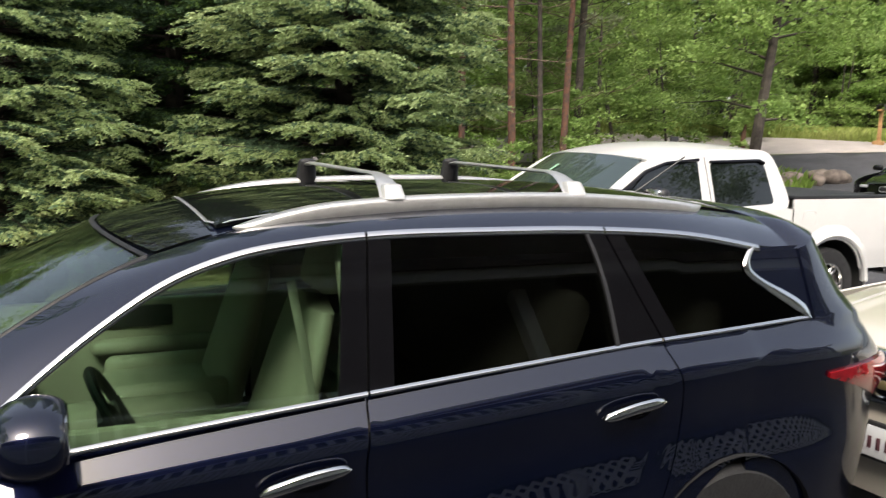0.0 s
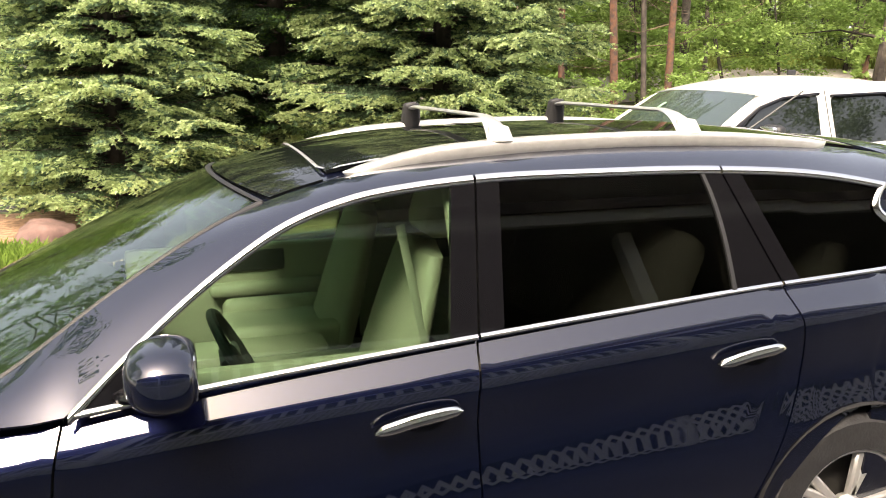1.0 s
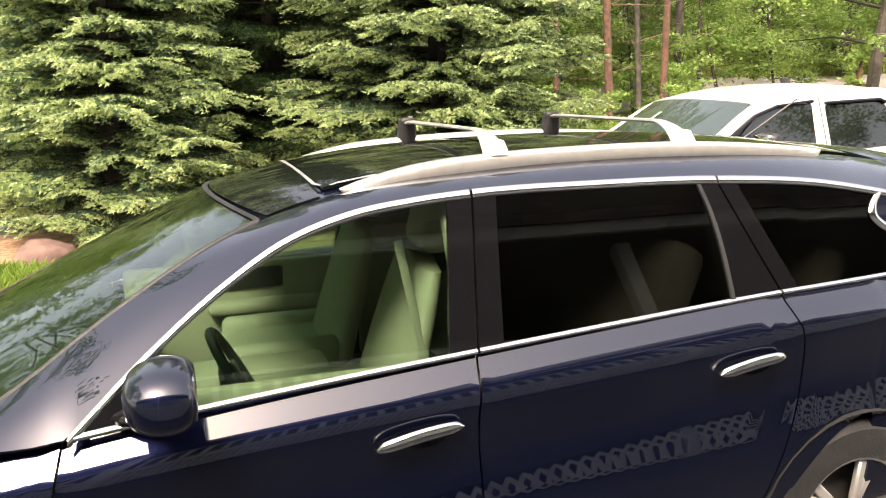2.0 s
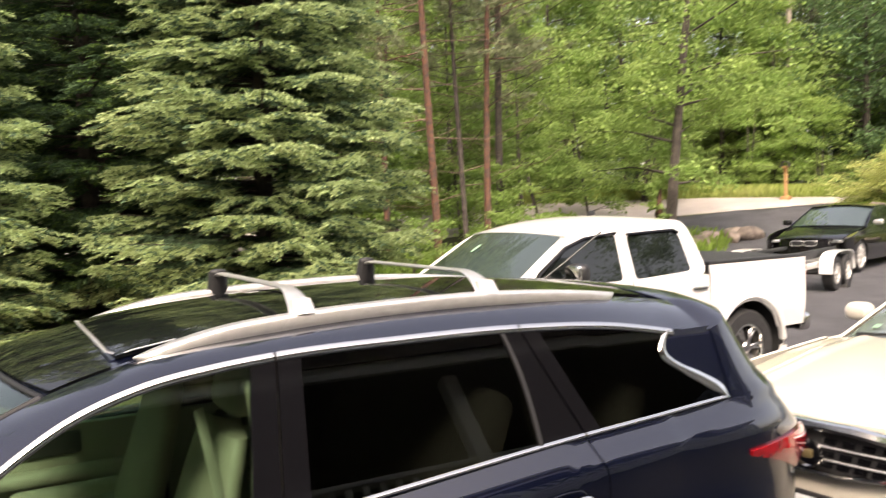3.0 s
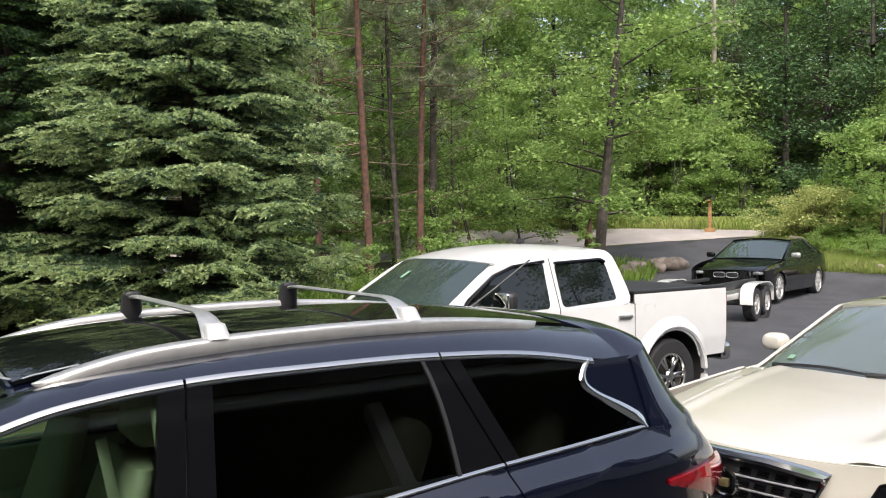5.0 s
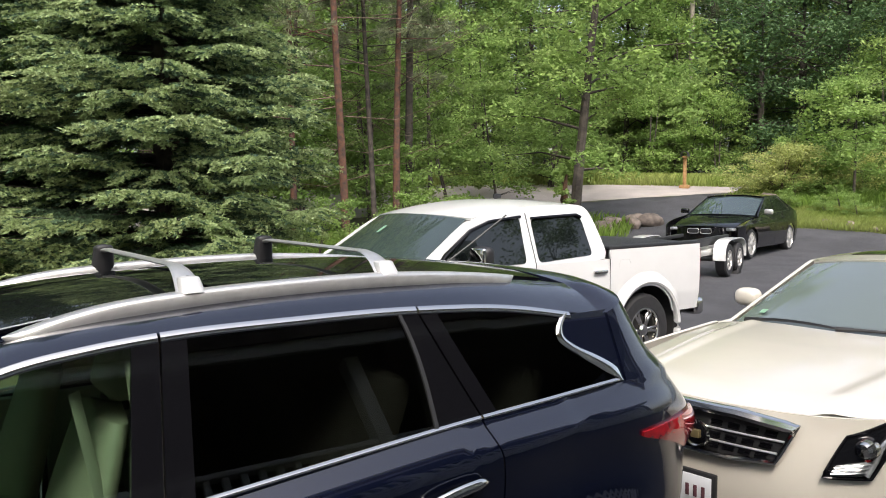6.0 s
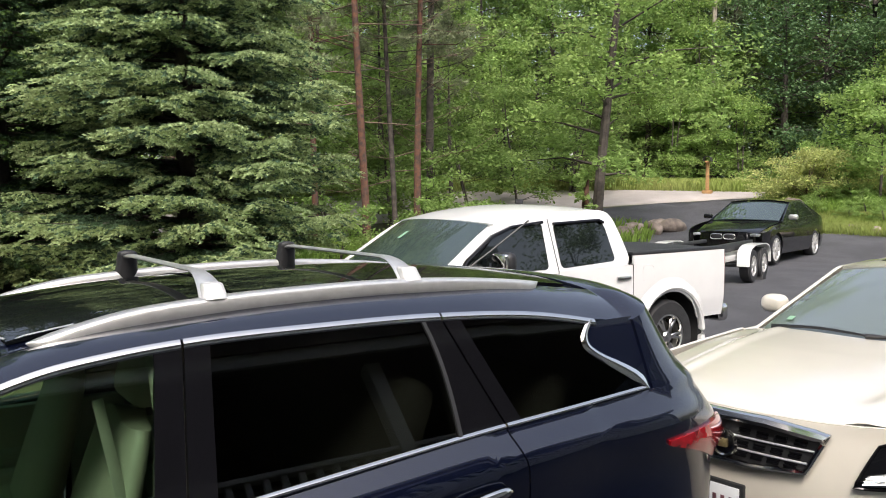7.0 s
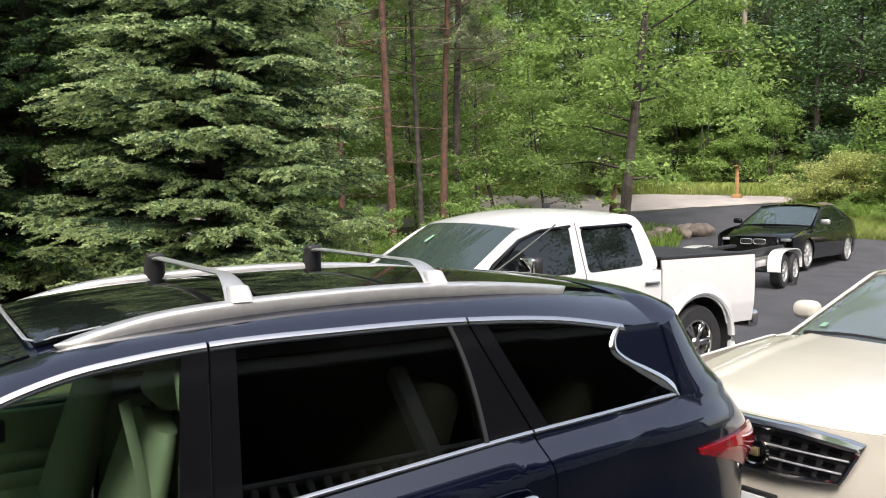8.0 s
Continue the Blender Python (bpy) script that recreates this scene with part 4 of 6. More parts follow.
for far in (False, True):
    sg = -1 if far else 1
    part("front_wing", car_side(-0.40, -1.60, lambda x: 0.928 + 0.115 * min(1.0, -x / 1.55) ** 0.8, 0.25, cside_y, 40, 16, not far, ((-0.93, 0.36, 0.40),)), PEARL, cream)
    for xa, xb in ((-1.61, -2.62), (-2.63, -3.6)):
        part("door", car_side(xa, xb, lambda x: 1.03 + 0.02 * (-x - 1.6), 0.25, cside_y, 12, 14, not far), PEARL, cream)
    part("rear_wing", car_side(-3.61, -4.9, lambda x: 1.08, 0.3, lambda x, z: cside_y(-2, z) - 0.05 * max(0, -x - 4.2), 24, 12, not far, ((-3.78, 0.36, 0.40),)), PEARL, cream)
    cy = lambda z: 0.845 - 0.42 * (z - 1.04)
    side_plate("cabin_side", [(-1.62, 1.03), (-2.55, 1.44), (-3.4, 1.46), (-4.4, 1.08)], cy, far, PEARL, cream, 0.0, 0.03, r=0.05)
    side_plate("side_window", [(-1.95, 1.08), (-2.58, 1.38), (-3.35, 1.40), (-3.95, 1.12)], cy, far, TINTED, cream, 0.006, 0.01, "dark side window", 0.04)
    mt = part("door_mirror", grid(lambda s, t, sg=sg: (-2.22 + (0.085 if math.sin((t - 0.5) * math.pi) > 0 else 0.05) * math.sin((t - 0.5) * math.pi), sg * (0.99 + 0.10 * max(0, math.cos((t - 0.5) * math.pi)) ** 0.5 * math.copysign(abs(math.cos(s * math.tau)) ** 0.7, math.cos(s * math.tau))), 1.155 + 0.072 * max(0, math.cos((t - 0.5) * math.pi)) ** 0.5 * math.copysign(abs(math.sin(s * math.tau)) ** 0.7, math.sin(s * math.tau))), 24, 14), PEARL, cream, "cream door mirror")
    part("mirror_arm", tube([(-2.12, sg * 0.78, 1.08), (-2.20, sg * 0.92, 1.12)], 0.028, 8, flat=0.6), BLACK_PLASTIC, mt)
    wheel(cream, (-0.93, sg * 0.80, 0.34), 0.34, 0.235, 0.22, sg, 7)
    wheel(cream, (-3.78, sg * 0.80, 0.34), 0.34, 0.235, 0.22, sg, 7)
def cscreen(s, t):
    v = 2 * s - 1
    x0 = -1.66 + 0.20 * (1 - v * v)
    x1 = -2.52 + 0.12 * (1 - v * v)
    y = v * (0.78 + (0.60 - 0.78) * t)
    z = 1.05 + 0.045 * (1 - v * v) + (0.385 + 0.0 * v) * (t * 1.12 - 0.12 * t * t)
    return (x0 + (x1 - x0) * t, y, z)
cws = part("windscreen", grid(cscreen, 24, 16, thick=0.006), SKY_SHEEN, cream, "windscreen painted grey green like reflected hazy sky, with a green inspection sticker")
part("sticker", grid(lambda s, t: Vector(cscreen(0.085 + 0.035 * s, 0.12 + 0.05 * t)) + Vector((0.008, 0, 0.012)), 2, 2), GREEN_STICKER, cws)
part("cowl", grid(lambda s, t: (cscreen(s, 0)[0] + 0.06 - 0.09 * t, cscreen(s, 0)[1] * 1.02, cscreen(s, 0)[2] - 0.008 + 0.012 * t), 24, 2, thick=0.01), BLACK_PLASTIC, cream)
for a, b in ((0.06, 0.52), (0.5, 0.94)):
    part("wiper", tube([Vector(cscreen(a + (b - a) * i / 6, 0.015 + 0.03 * math.sin(i / 6 * 3.1))) + Vector((0.01, 0, 0.016)) for i in range(7)], [0.018, 0.012, 0.011, 0.010, 0.010, 0.009, 0.008], 6), BLACK_PLASTIC, cream, "black wiper")
def croof(s, t):
    v = 2 * t - 1
    x = -2.50 + 0.12 * (1 - v * v) - 1.0 * s
    return (x, 0.625 * v, 1.435 + 0.05 * (1 - v * v) + 0.03 * math.sin(math.pi * s))
part("roof", grid(croof, 16, 20, thick=0.02, flip=True), PEARL, cream)
part("sunroof", grid(lambda s, t: Vector(croof(0.25 + 0.6 * s, 0.16 + 0.68 * t)) + Vector((0, 0, 0.005)), 8, 8, thick=0.004, flip=True), ROOFGLASS, cream)
part("rear_screen", grid(lambda s, t: (-3.45 - 0.85 * t, (0.6 + 0.1 * t) * (2 * s - 1), 1.45 - 0.34 * t + 0.03 * (1 - (2 * s - 1) ** 2)), 12, 8, thick=0.01, flip=True), TINTED, cream)
part("boot", grid(lambda s, t: (-4.2 - 0.7 * s, 0.84 * (2 * t - 1), 1.09 - 0.03 * s), 8, 8, thick=0.02, flip=True), PEARL, cream)
part("tail", box((0.15, 1.76, 0.75), (-4.88, 0, 0.70), 0.06), PEARL, cream)
part("floor_pan", box((4.4, 1.5, 0.25), (-2.5, 0, 0.38), 0.03), WELL_DARK, cream)
# added black block inside the saloon, in place of a shaded cabin
part("cabin_filler", box((2.2, 1.4, 0.4), (-2.9, 0, 0.85), 0.03), WELL_DARK, cream)
# nose: bumper skin with the grille opening set in front of it
def cnose(s, t):
    v = 2 * s - 1
    x0 = -0.02 - 0.42 * abs(v) ** 2.2
    z = 0.20 + (hood_z(x0, 1 - abs(v)) - 0.034 - 0.20) * t
    x = 0.02 - 0.10 * v * v - 0.34 * abs(v) ** 4.5 + 0.05 * math.sin(math.pi * min(1, t * 1.1)) - 0.03 * t ** 3
    return (x, 0.885 * v, z + (0.0 if t < 1 else 0.0))
part("front_bumper", grid(cnose, 48, 20, thick=0.03), PEARL, cream, "cream bumper skin")
gsh = lambda a, b, d: (0.075 - 0.18 * a * a - d - 0.12 * (b - 0.66), a, b)
outer = [(-0.47, 0.885), (-0.2, 0.91), (0.2, 0.91), (0.47, 0.885), (0.39, 0.715), (0.15, 0.69), (-0.15, 0.69), (-0.39, 0.715)]
gr = part("grille", plate([(a * 0.99, b) for a, b in outer], gsh, 0.05), BLACK_PLASTIC, cream, "black slatted grille in a chrome frame")
rim = []
for (a, b), (c, d) in zip(outer, outer[1:] + outer[:1]):
    for i in range(6):
        rim.append((a + (c - a) * i / 6, b + (d - b) * i / 6))
part("frame", tube([Vector(gsh(a, b, -0.008)) for a, b in rim], [0.036 if b > 0.86 else 0.018 for a, b in rim], 8, closed=True, flat=0.8), CHROME, gr, "broad chrome grille frame")
for k, z in enumerate((0.755, 0.815)):
    w = 0.39 + 0.42 * (z - 0.715)
    part("slat", tube([Vector(gsh(-w + 2 * w * i / 12, z, -0.006)) for i in range(13)], 0.006, 6), SATIN, gr, "thin bright slat")
for z in (0.725, 0.74, 0.775, 0.79, 0.835, 0.85):
    w = 0.37 + 0.42 * (z - 0.715)
    for i in range(-4, 5):
        if abs(i) > 0:
            part("mesh_vane", box((0.012, 0.058, 0.012), Vector(gsh(i * w / 4.7, z, -0.003)), 0.002), BLACK_GLOSS, gr)
bd = part("badge", turned([(0.001, -0.02), (0.062, -0.02), (0.074, 0.0), (0.068, 0.016), (0.060, 0.018), (0.055, 0.006), (0.001, 0.006)], 32, "x", (0.088, 0, 0.775)), CHROME, gr, "round chrome badge")
part("shield", box((0.012, 0.046, 0.040), (0.101, 0, 0.775), 0.004), GOLD, bd)
part("plate_holder", box((0.03, 0.34, 0.19), (0.095, -0.05, 0.495), 0.008), BLACK_PLASTIC, cream)
lp = part("number_plate", box((0.006, 0.305, 0.152), (0.114, -0.05, 0.495), 0.002), PLATE, cream, "white number plate")
for i in range(6):
    part("bar", box((0.004, 0.020, 0.060), (0.118, -0.16 + 0.044 * i, 0.49), 0.001), PLATE_RED, lp)
def lamp_at(s, t, proud=0.0):
    """On the corner of the nose: s from the grille side outwards, t upwards; an L whose outer arm climbs back."""
    y = (0.583 + 0.070 * t) * (1 - s) + (0.745 + 0.125 * t) * s
    z = 0.682 + (0.185 + 0.125 * max(0.0, s) ** 1.2) * t
    v = y / 0.885
    return (0.080 - 0.10 * v * v - 0.34 * v ** 4.5 - 0.04 * t * t + proud, y, z)
for sg in (-1, 1):
    flip = lambda p, sg=sg: Vector((p[0], sg * p[1], p[2]))
    hl = part("headlamp", grid(lambda s, t: flip(lamp_at(s, t)), 14, 14, thick=0.02, flip=sg < 0), BLACK_GLOSS, cream, "black headlamp with a projector and clear lens")
    part("lamp_reflector", grid(lambda s, t: flip(lamp_at(0.16 + 0.70 * s, 0.06 + 0.25 * t, 0.012)), 8, 6, thick=0.008, flip=sg < 0), LENS, hl, "ribbed clear reflector")
    for q in (0.12, 0.19, 0.26):
        part("reflector_rib", tube([flip(lamp_at(0.16 + 0.07 * i, q, 0.024)) for i in range(11)], 0.004, 5), LENS, hl)
    part("light_guide", tube([flip(lamp_at(a, b, 0.012)) for a, b in ((0.88, 0.05), (0.86, 0.30), (0.80, 0.50), (0.84, 0.72), (0.97, 0.95))], 0.014, 8), LENS, hl, "pale light guide along the outer edge")
    part("projector", turned([(0.001, 0.034), (0.030, 0.030), (0.040, 0.014), (0.043, 0.0), (0.056, 0.004), (0.058, -0.03)], 24, "x", flip(lamp_at(0.50, 0.56, 0.004))), CHROME, hl, "round projector lens")
    part("lamp_bezel", tube([flip(lamp_at(a, b, 0.004)) for a, b in [(i / 8, 0) for i in range(8)] + [(1, i / 8) for i in range(8)] + [(1 - i / 8, 1) for i in range(8)] + [(0, 1 - i / 8) for i in range(8)]], 0.007, 6, closed=True), BLACK_GLOSS, hl)


# ---- the black saloon ----
blk = thing("black_saloon", pose(18.095, 10.396, 0.294, 0, 0, 195) @ Matrix.Diagonal((1.07, 1.07, 1.07, 1)), "glossy black saloon car with twin oval grilles", "car")
def bside(x, z):
    w = 0.90 - 0.04 * max(0.0, (z - 0.75) / 0.2) - 0.05 * max(0, (0.45 - z) / 0.25)
    return w - 0.16 * max(0.0, (x - 0.35) / 0.5) ** 2 - 0.07 * max(0.0, (-3.0 - x) / 0.6) ** 2
btop = curve([(-3.62, 0.98), (-3.2, 1.02), (-2.2, 0.98), (-1.0, 0.95), (-0.5, 0.92), (0.2, 0.84), (0.75, 0.70)])
for far in (False, True):
    sg = -1 if far else 1
    for xa, xb, nm in ((0.72, -0.62, "front_wing"), (-0.63, -1.60, "front_door"), (-1.61, -2.5, "rear_door"), (-2.51, -3.6, "rear_wing")):
        d = part(nm, car_side(xa, xb, btop, 0.22, bside, 30, 14, not far, ((0.0, 0.33, 0.37), (-2.81, 0.33, 0.37))), BLACK_PAINT, blk)
        if "door" in nm:
            part("handle", box((0.2, 0.03, 0.03), (xb + 0.17, sg * 0.895, 0.86), 0.01), BLACK_GLOSS, d)
    by = lambda z: 0.845 - 0.36 * (z - 0.96)
    side_plate("cabin_side", [(-0.45, 0.92), (-1.45, 1.37), (-2.3, 1.40), (-3.35, 1.02)], by, far, BLACK_PAINT, blk, 0, 0.03, r=0.06)
    side_plate("side_window", [(-0.85, 0.99), (-1.48, 1.32), (-1.68, 1.34), (-1.66, 0.99)], by, far, TINTED, blk, 0.006, 0.01, "dark side window", 0.04)
    side_plate("side_window", [(-1.74, 0.99), (-1.76, 1.345), (-2.3, 1.33), (-2.85, 1.05)], by, far, TINTED, blk, 0.006, 0.01, "dark side window", 0.04)
    part("window_trim", tube([(x, sg * (by(z) + 0.01), z) for x, z in ((-0.80, 0.975), (-1.7, 0.985), (-2.90, 1.03), (-2.32, 1.35))], 0.008, 5), CHROME, blk)
    part("door_mirror", box((0.13, 0.20, 0.12), (-0.78, sg * 1.0, 1.03), 0.04, segments=3), BLACK_PAINT if far else SATIN, blk)
    wheel(blk, (0, sg * 0.79, 0.33), 0.33, 0.25, 0.22, sg, 10, ALLOY, False)
    wheel(blk, (-2.81, sg * 0.79, 0.33), 0.33, 0.25, 0.22, sg, 10, ALLOY, False)
    part("headlamp", box((0.16, 0.34, 0.07), (0.63, sg * 0.58, 0.67), 0.025, turn=Matrix.Rotation(-sg * 0.35, 3, "Z")), LENS, blk, "clear headlamp")
    part("kidney_grille", box((0.05, 0.24, 0.14), (0.79, sg * 0.135, 0.62), 0.03, segments=3), BLACK_PLASTIC, blk)
    part("kidney_frame", tube([(0.815, sg * (0.145 + 0.130 * math.copysign(abs(math.cos(a)) ** 0.5, math.cos(a))), 0.63 + 0.055 * math.copysign(abs(math.sin(a)) ** 0.5, math.sin(a))) for a in [(i + 0.5) * math.tau / 24 for i in range(24)]], 0.007, 6, closed=True), SATIN, blk)
part("bonnet", grid(lambda s, t: (0.74 - 1.33 * s - 0.18 * (2 * t - 1) ** 2 * (1 - s), (0.70 + 0.13 * s) * (2 * t - 1), 0.70 + 0.245 * s ** 0.7 + 0.035 * (1 - abs(2 * t - 1) ** 3)), 20, 24, thick=0.02, flip=True), BLACK_PAINT, blk)
part("windscreen", grid(lambda s, t: (-0.50 + 0.14 * (1 - (2 * s - 1) ** 2) * (1 - 0.5 * t) - 0.92 * t, (2 * s - 1) * (0.78 - 0.12 * t), 0.95 + 0.40 * t + 0.03 * (1 - (2 * s - 1) ** 2)), 20, 12, thick=0.01), SHIELD, blk, "windscreen reflecting trees")
part("roof", grid(lambda s, t: (-1.36 - 1.05 * s, 0.68 * (2 * t - 1), 1.375 + 0.045 * (1 - (2 * t - 1) ** 2) + 0.015 * math.sin(math.pi * s)), 12, 16, thick=0.02, flip=True), BLACK_PAINT, blk)
part("rear_screen", grid(lambda s, t: (-2.35 - 0.95 * t, (0.6 + 0.1 * t) * (2 * s - 1), 1.39 - 0.36 * t), 8, 8, thick=0.01, flip=True), TINTED, blk)
part("boot", box((0.6, 1.5, 0.3), (-3.35, 0, 0.88), 0.08), BLACK_PAINT, blk)
part("front_bumper", grid(lambda s, t: (0.80 - 0.42 * abs(2 * s - 1) ** 3.5, 0.86 * (2 * s - 1), 0.18 + 0.53 * t), 30, 8, thick=0.03), BLACK_PAINT, blk)
part("floor_pan", box((4.0, 1.5, 0.25), (-1.45, 0, 0.40), 0.03), WELL_DARK, blk)


# ---- the trailer ----
tr = thing("trailer", pose(14.861, 8.838, 0.207, 0, 0, 199.9), "low metal trailer with white mudguards and twin axles", "trailer")
for sg in (-1, 1):
    for xx in (0.0, -0.78):
        wheel(tr, (xx, sg * 0.90, 0.33), 0.33, 0.20, 0.21, sg, 5, ALLOY, False)
    def guard(s, t, sg=sg):
        a = s * math.pi
        r = 0.42 + 0.02 * math.sin(t * math.pi)
        x = -0.39 + math.copysign(abs(math.cos(a)) ** 0.6, math.cos(a)) * 0.80
        return (x, sg * (0.78 + 0.25 * t), 0.34 + 0.42 * math.sin(a) ** 0.5)
    part("mudguard", grid(guard, 30, 4, thick=0.02, flip=sg > 0), WHITE, tr, "white rounded mudguard")
    part("side_rail", box((4.4, 0.07, 0.12), (0.5, sg * 0.72, 0.52), 0.01), SATIN, tr)
    part("bunk", box((3.4, 0.12, 0.07), (0.3, sg * 0.45, 0.72), 0.02), TONNEAU, tr, "black padded bunk")
part("deck_side", box((3.2, 0.06, 0.16), (0.6, 0.68, 0.72), 0.01), TONNEAU, tr)
for xx in (-1.4, -0.4, 0.6, 1.6, 2.5):
    part("cross_member", box((0.07, 1.44, 0.08), (xx, 0, 0.50), 0.01), SATIN, tr)
part("tongue", tube([(2.6, 0, 0.5), (4.4, 0, 0.5)], 0.05, 6), SATIN, tr)
part("axle", tube([(0, -0.85, 0.33), (0, 0.85, 0.33)], 0.04, 8), DARK_TRIM, tr)
part("axle", tube([(-0.78, -0.85, 0.33), (-0.78, 0.85, 0.33)], 0.04, 8), DARK_TRIM, tr)
ck = tagged(obj("wheel_chock", plate([(0, 0), (0.28, 0), (0.22, 0.16), (0.10, 0.16)], lambda a, b, d: (a, d, b), 0.25), BLACK_PLASTIC, False), "black wedge wheel chock on the asphalt", "wheel chock")
ck.matrix_world = pose(15.72, 8.05, ground_z(15.7, 8.0) + 0.035, 0, 0, 20)


# ---- the land ----
def spread(a, b, far, step):
    mid = list(np.arange(a, b + 0.01, step))
    out = [far * f for f in (0.12, 0.25, 0.5, 1.0)]
    return [a - o for o in reversed(out)] + mid + [b + o for o in out]


def land():
    bm = bmesh.new()
    xs, ys = spread(-30, 62, 900, 1.0), spread(-24, 60, 900, 1.0)
    rows = [[bm.verts.new((x, y, ground_z(min(max(x, -60), 90), min(max(y, -60), 90)))) for y in ys] for x in xs]
    for i in range(len(xs) - 1):
        for j in range(len(ys) - 1):
            bm.faces.new((rows[i][j], rows[i + 1][j], rows[i + 1][j + 1], rows[i][j + 1]))
    return bm


tagged(obj("ground", land(), SOIL, "all"), "green and brown forest floor", "ground", kind="structure")


def draped(outline, lift, step=1.0, skirt=0.0):
    """A sheet over the land with the given outline."""
    bm = bmesh.new()
    bm.faces.new([bm.verts.new((x, y, 0)) for x, y in outline])
    xs, ys = [p[0] for p in outline], [p[1] for p in outline]
    for axis, lo, hi in ((0, min(xs), max(xs)), (1, min(ys), max(ys))):
        c = math.floor(lo) + step
        while c < hi:
            co = (c, 0, 0) if axis == 0 else (0, c, 0)
            no = (1, 0, 0) if axis == 0 else (0, 1, 0)
            bmesh.ops.bisect_plane(bm, geom=bm.verts[:] + bm.edges[:] + bm.faces[:], plane_co=co, plane_no=no, dist=1e-5)
            c += step
    for v in bm.verts:
        v.co.z = ground_z(v.co.x, v.co.y) + lift
    if skirt:
        rim = [e for e in bm.edges if e.is_boundary]
        got = bmesh.ops.extrude_edge_only(bm, edges=rim)
        for v in [g for g in got["geom"] if isinstance(g, bmesh.types.BMVert)]:
            v.co.z -= skirt
    bmesh.ops.recalc_face_normals(bm, faces=bm.faces)
    return bm


def wavy(pts, n=6, amp=0.12, seed=3):
    rnd = random.Random(seed)
    out = []
    for (a, b), (c, d) in zip(pts, pts[1:] + pts[:1]):
        for i in range(n):
            t = i / n
            out.append((a + (c - a) * t + rnd.uniform(-amp, amp), b + (d - b) * t + rnd.uniform(-amp, amp)))
    return out


drive = wavy([(-22, -2.6), (32, -2.6), (30, 3.2), (25.3, 9.4), (24.6, 11.9), (27.0, 16.6), (21.5, 19.2), (18.6, 15.8), (14.4, 11.6), (9.5, 8.2), (5, 6.9), (-3, 6.4), (-22, 6.2)], 6, 0.10)
tagged(obj("driveway", draped(drive, 0.03, 1.0, 0.08), ASPHALT, "all"), "dark grey smooth asphalt driveway", "driveway", kind="structure")
road = wavy([(-25, 37.0), (2, 29.0), (14.5, 23.0), (26.0, 17.2), (45, 8.5), (47.5, 13.5), (28.5, 22.0), (16.5, 28.2), (4, 34.0), (-24, 42.0)], 6, 0.12, 5)
tagged(obj("street", draped(road, 0.045, 1.0, 0.1), ROAD, "all"), "pale worn village street beyond the driveway", "road", kind="structure")
side_path = wavy([(-20, 9.6), (-3.2, 9.8), (-1.0, 10.4), (-0.6, 11.6), (-2.8, 13.4), (-20, 13.2)], 5, 0.08, 6)
tagged(obj("side_path", draped(side_path, 0.05, 1.0, 0.1), ASPHALT, "all"), "grey asphalt path behind the spruces", "path", kind="structure")
bed = wavy([(-6, 6.6), (1, 6.7), (5, 7.1), (8, 8.3), (9, 11), (5, 12.5), (-0.5, 11.2), (-1.2, 10.0), (-6, 9.6)], 6, 0.12, 8)
tagged(obj("mulch_bed", draped(bed, 0.02, 1.0, 0.05), MULCH, "all"), "reddish bark mulch bed under the spruces", "flower bed", kind="structure")


def rock(name, at, size, mat, label, group="", seed=0):
    bm = bmesh.new()
    bmesh.ops.create_icosphere(bm, subdivisions=3, radius=1.0)
    off = Vector((seed * 3.1, seed * 1.7, seed * 0.9))
    for v in bm.verts:
        n = v.co.normalized()
        f = 1 + 0.34 * noise.noise(n * 1.1 + off) + 0.13 * noise.noise(n * 2.8 + off) + 0.05 * noise.noise(n * 7 + off)
        v.co = Vector((n.x * size[0], n.y * size[1], n.z * size[2])) * f
    ob = obj(name, bm, mat, "all")
    ob.matrix_world = pose(at[0], at[1], ground_z(at[0], at[1]) + size[2] * 0.45 + 0.03, 0, 0, seed * 47)
    return tagged(ob, label, "rock", group)


rnd = random.Random(11)
rock("boulder", (-0.80, 7.75), (0.36, 0.28, 0.22), RED_STONE, "rounded reddish boulder at the edge of the mulch", seed=1)
rock("boulder", (-2.6, 11.0 + 2.6), (0.45, 0.4, 0.25), STONE, "pale rounded boulder beside the path", seed=2)
for i in range(11):
    t = i / 10
    x, y = 17.5 + 3.9 * t + rnd.uniform(-0.15, 0.15), 16.0 - 0.9 * t + rnd.uniform(-0.25, 0.25)
    rock("edging_stone", (x, y), (rnd.uniform(0.28, 0.52), rnd.uniform(0.22, 0.34), rnd.uniform(0.17, 0.27)), STONE, "large brown field stone edging the driveway", "edging stones", seed=i + 5)
for i in range(8):
    t = i / 7
    rock("edging_stone", (25.0 + 0.9 * t + rnd.uniform(-0.1, 0.1), 11.3 - 4.6 * t), (rnd.uniform(0.14, 0.32), rnd.uniform(0.14, 0.28), rnd.uniform(0.08, 0.16)), STONE, "field stone edging the shrub bed", "edging stones", seed=i + 25)
rock("boulder", (26.0, 13.9), (0.45, 0.4, 0.35), STONE, "big grey boulder under the pale shrub", seed=44)


# ---- plants ----
def mesh_from(name, verts, faces, mats, index=None):
    me = bpy.data.meshes.new(name)
    me.from_pydata(verts.tolist() if hasattr(verts, "tolist") else verts, [], faces.tolist() if hasattr(faces, "tolist") else faces)
    for m in mats:
        me.materials.append(m)
    if index is not None:
        me.polygons.foreach_set("material_index", np.asarray(index, dtype=np.int32))
    me.update()
    return me


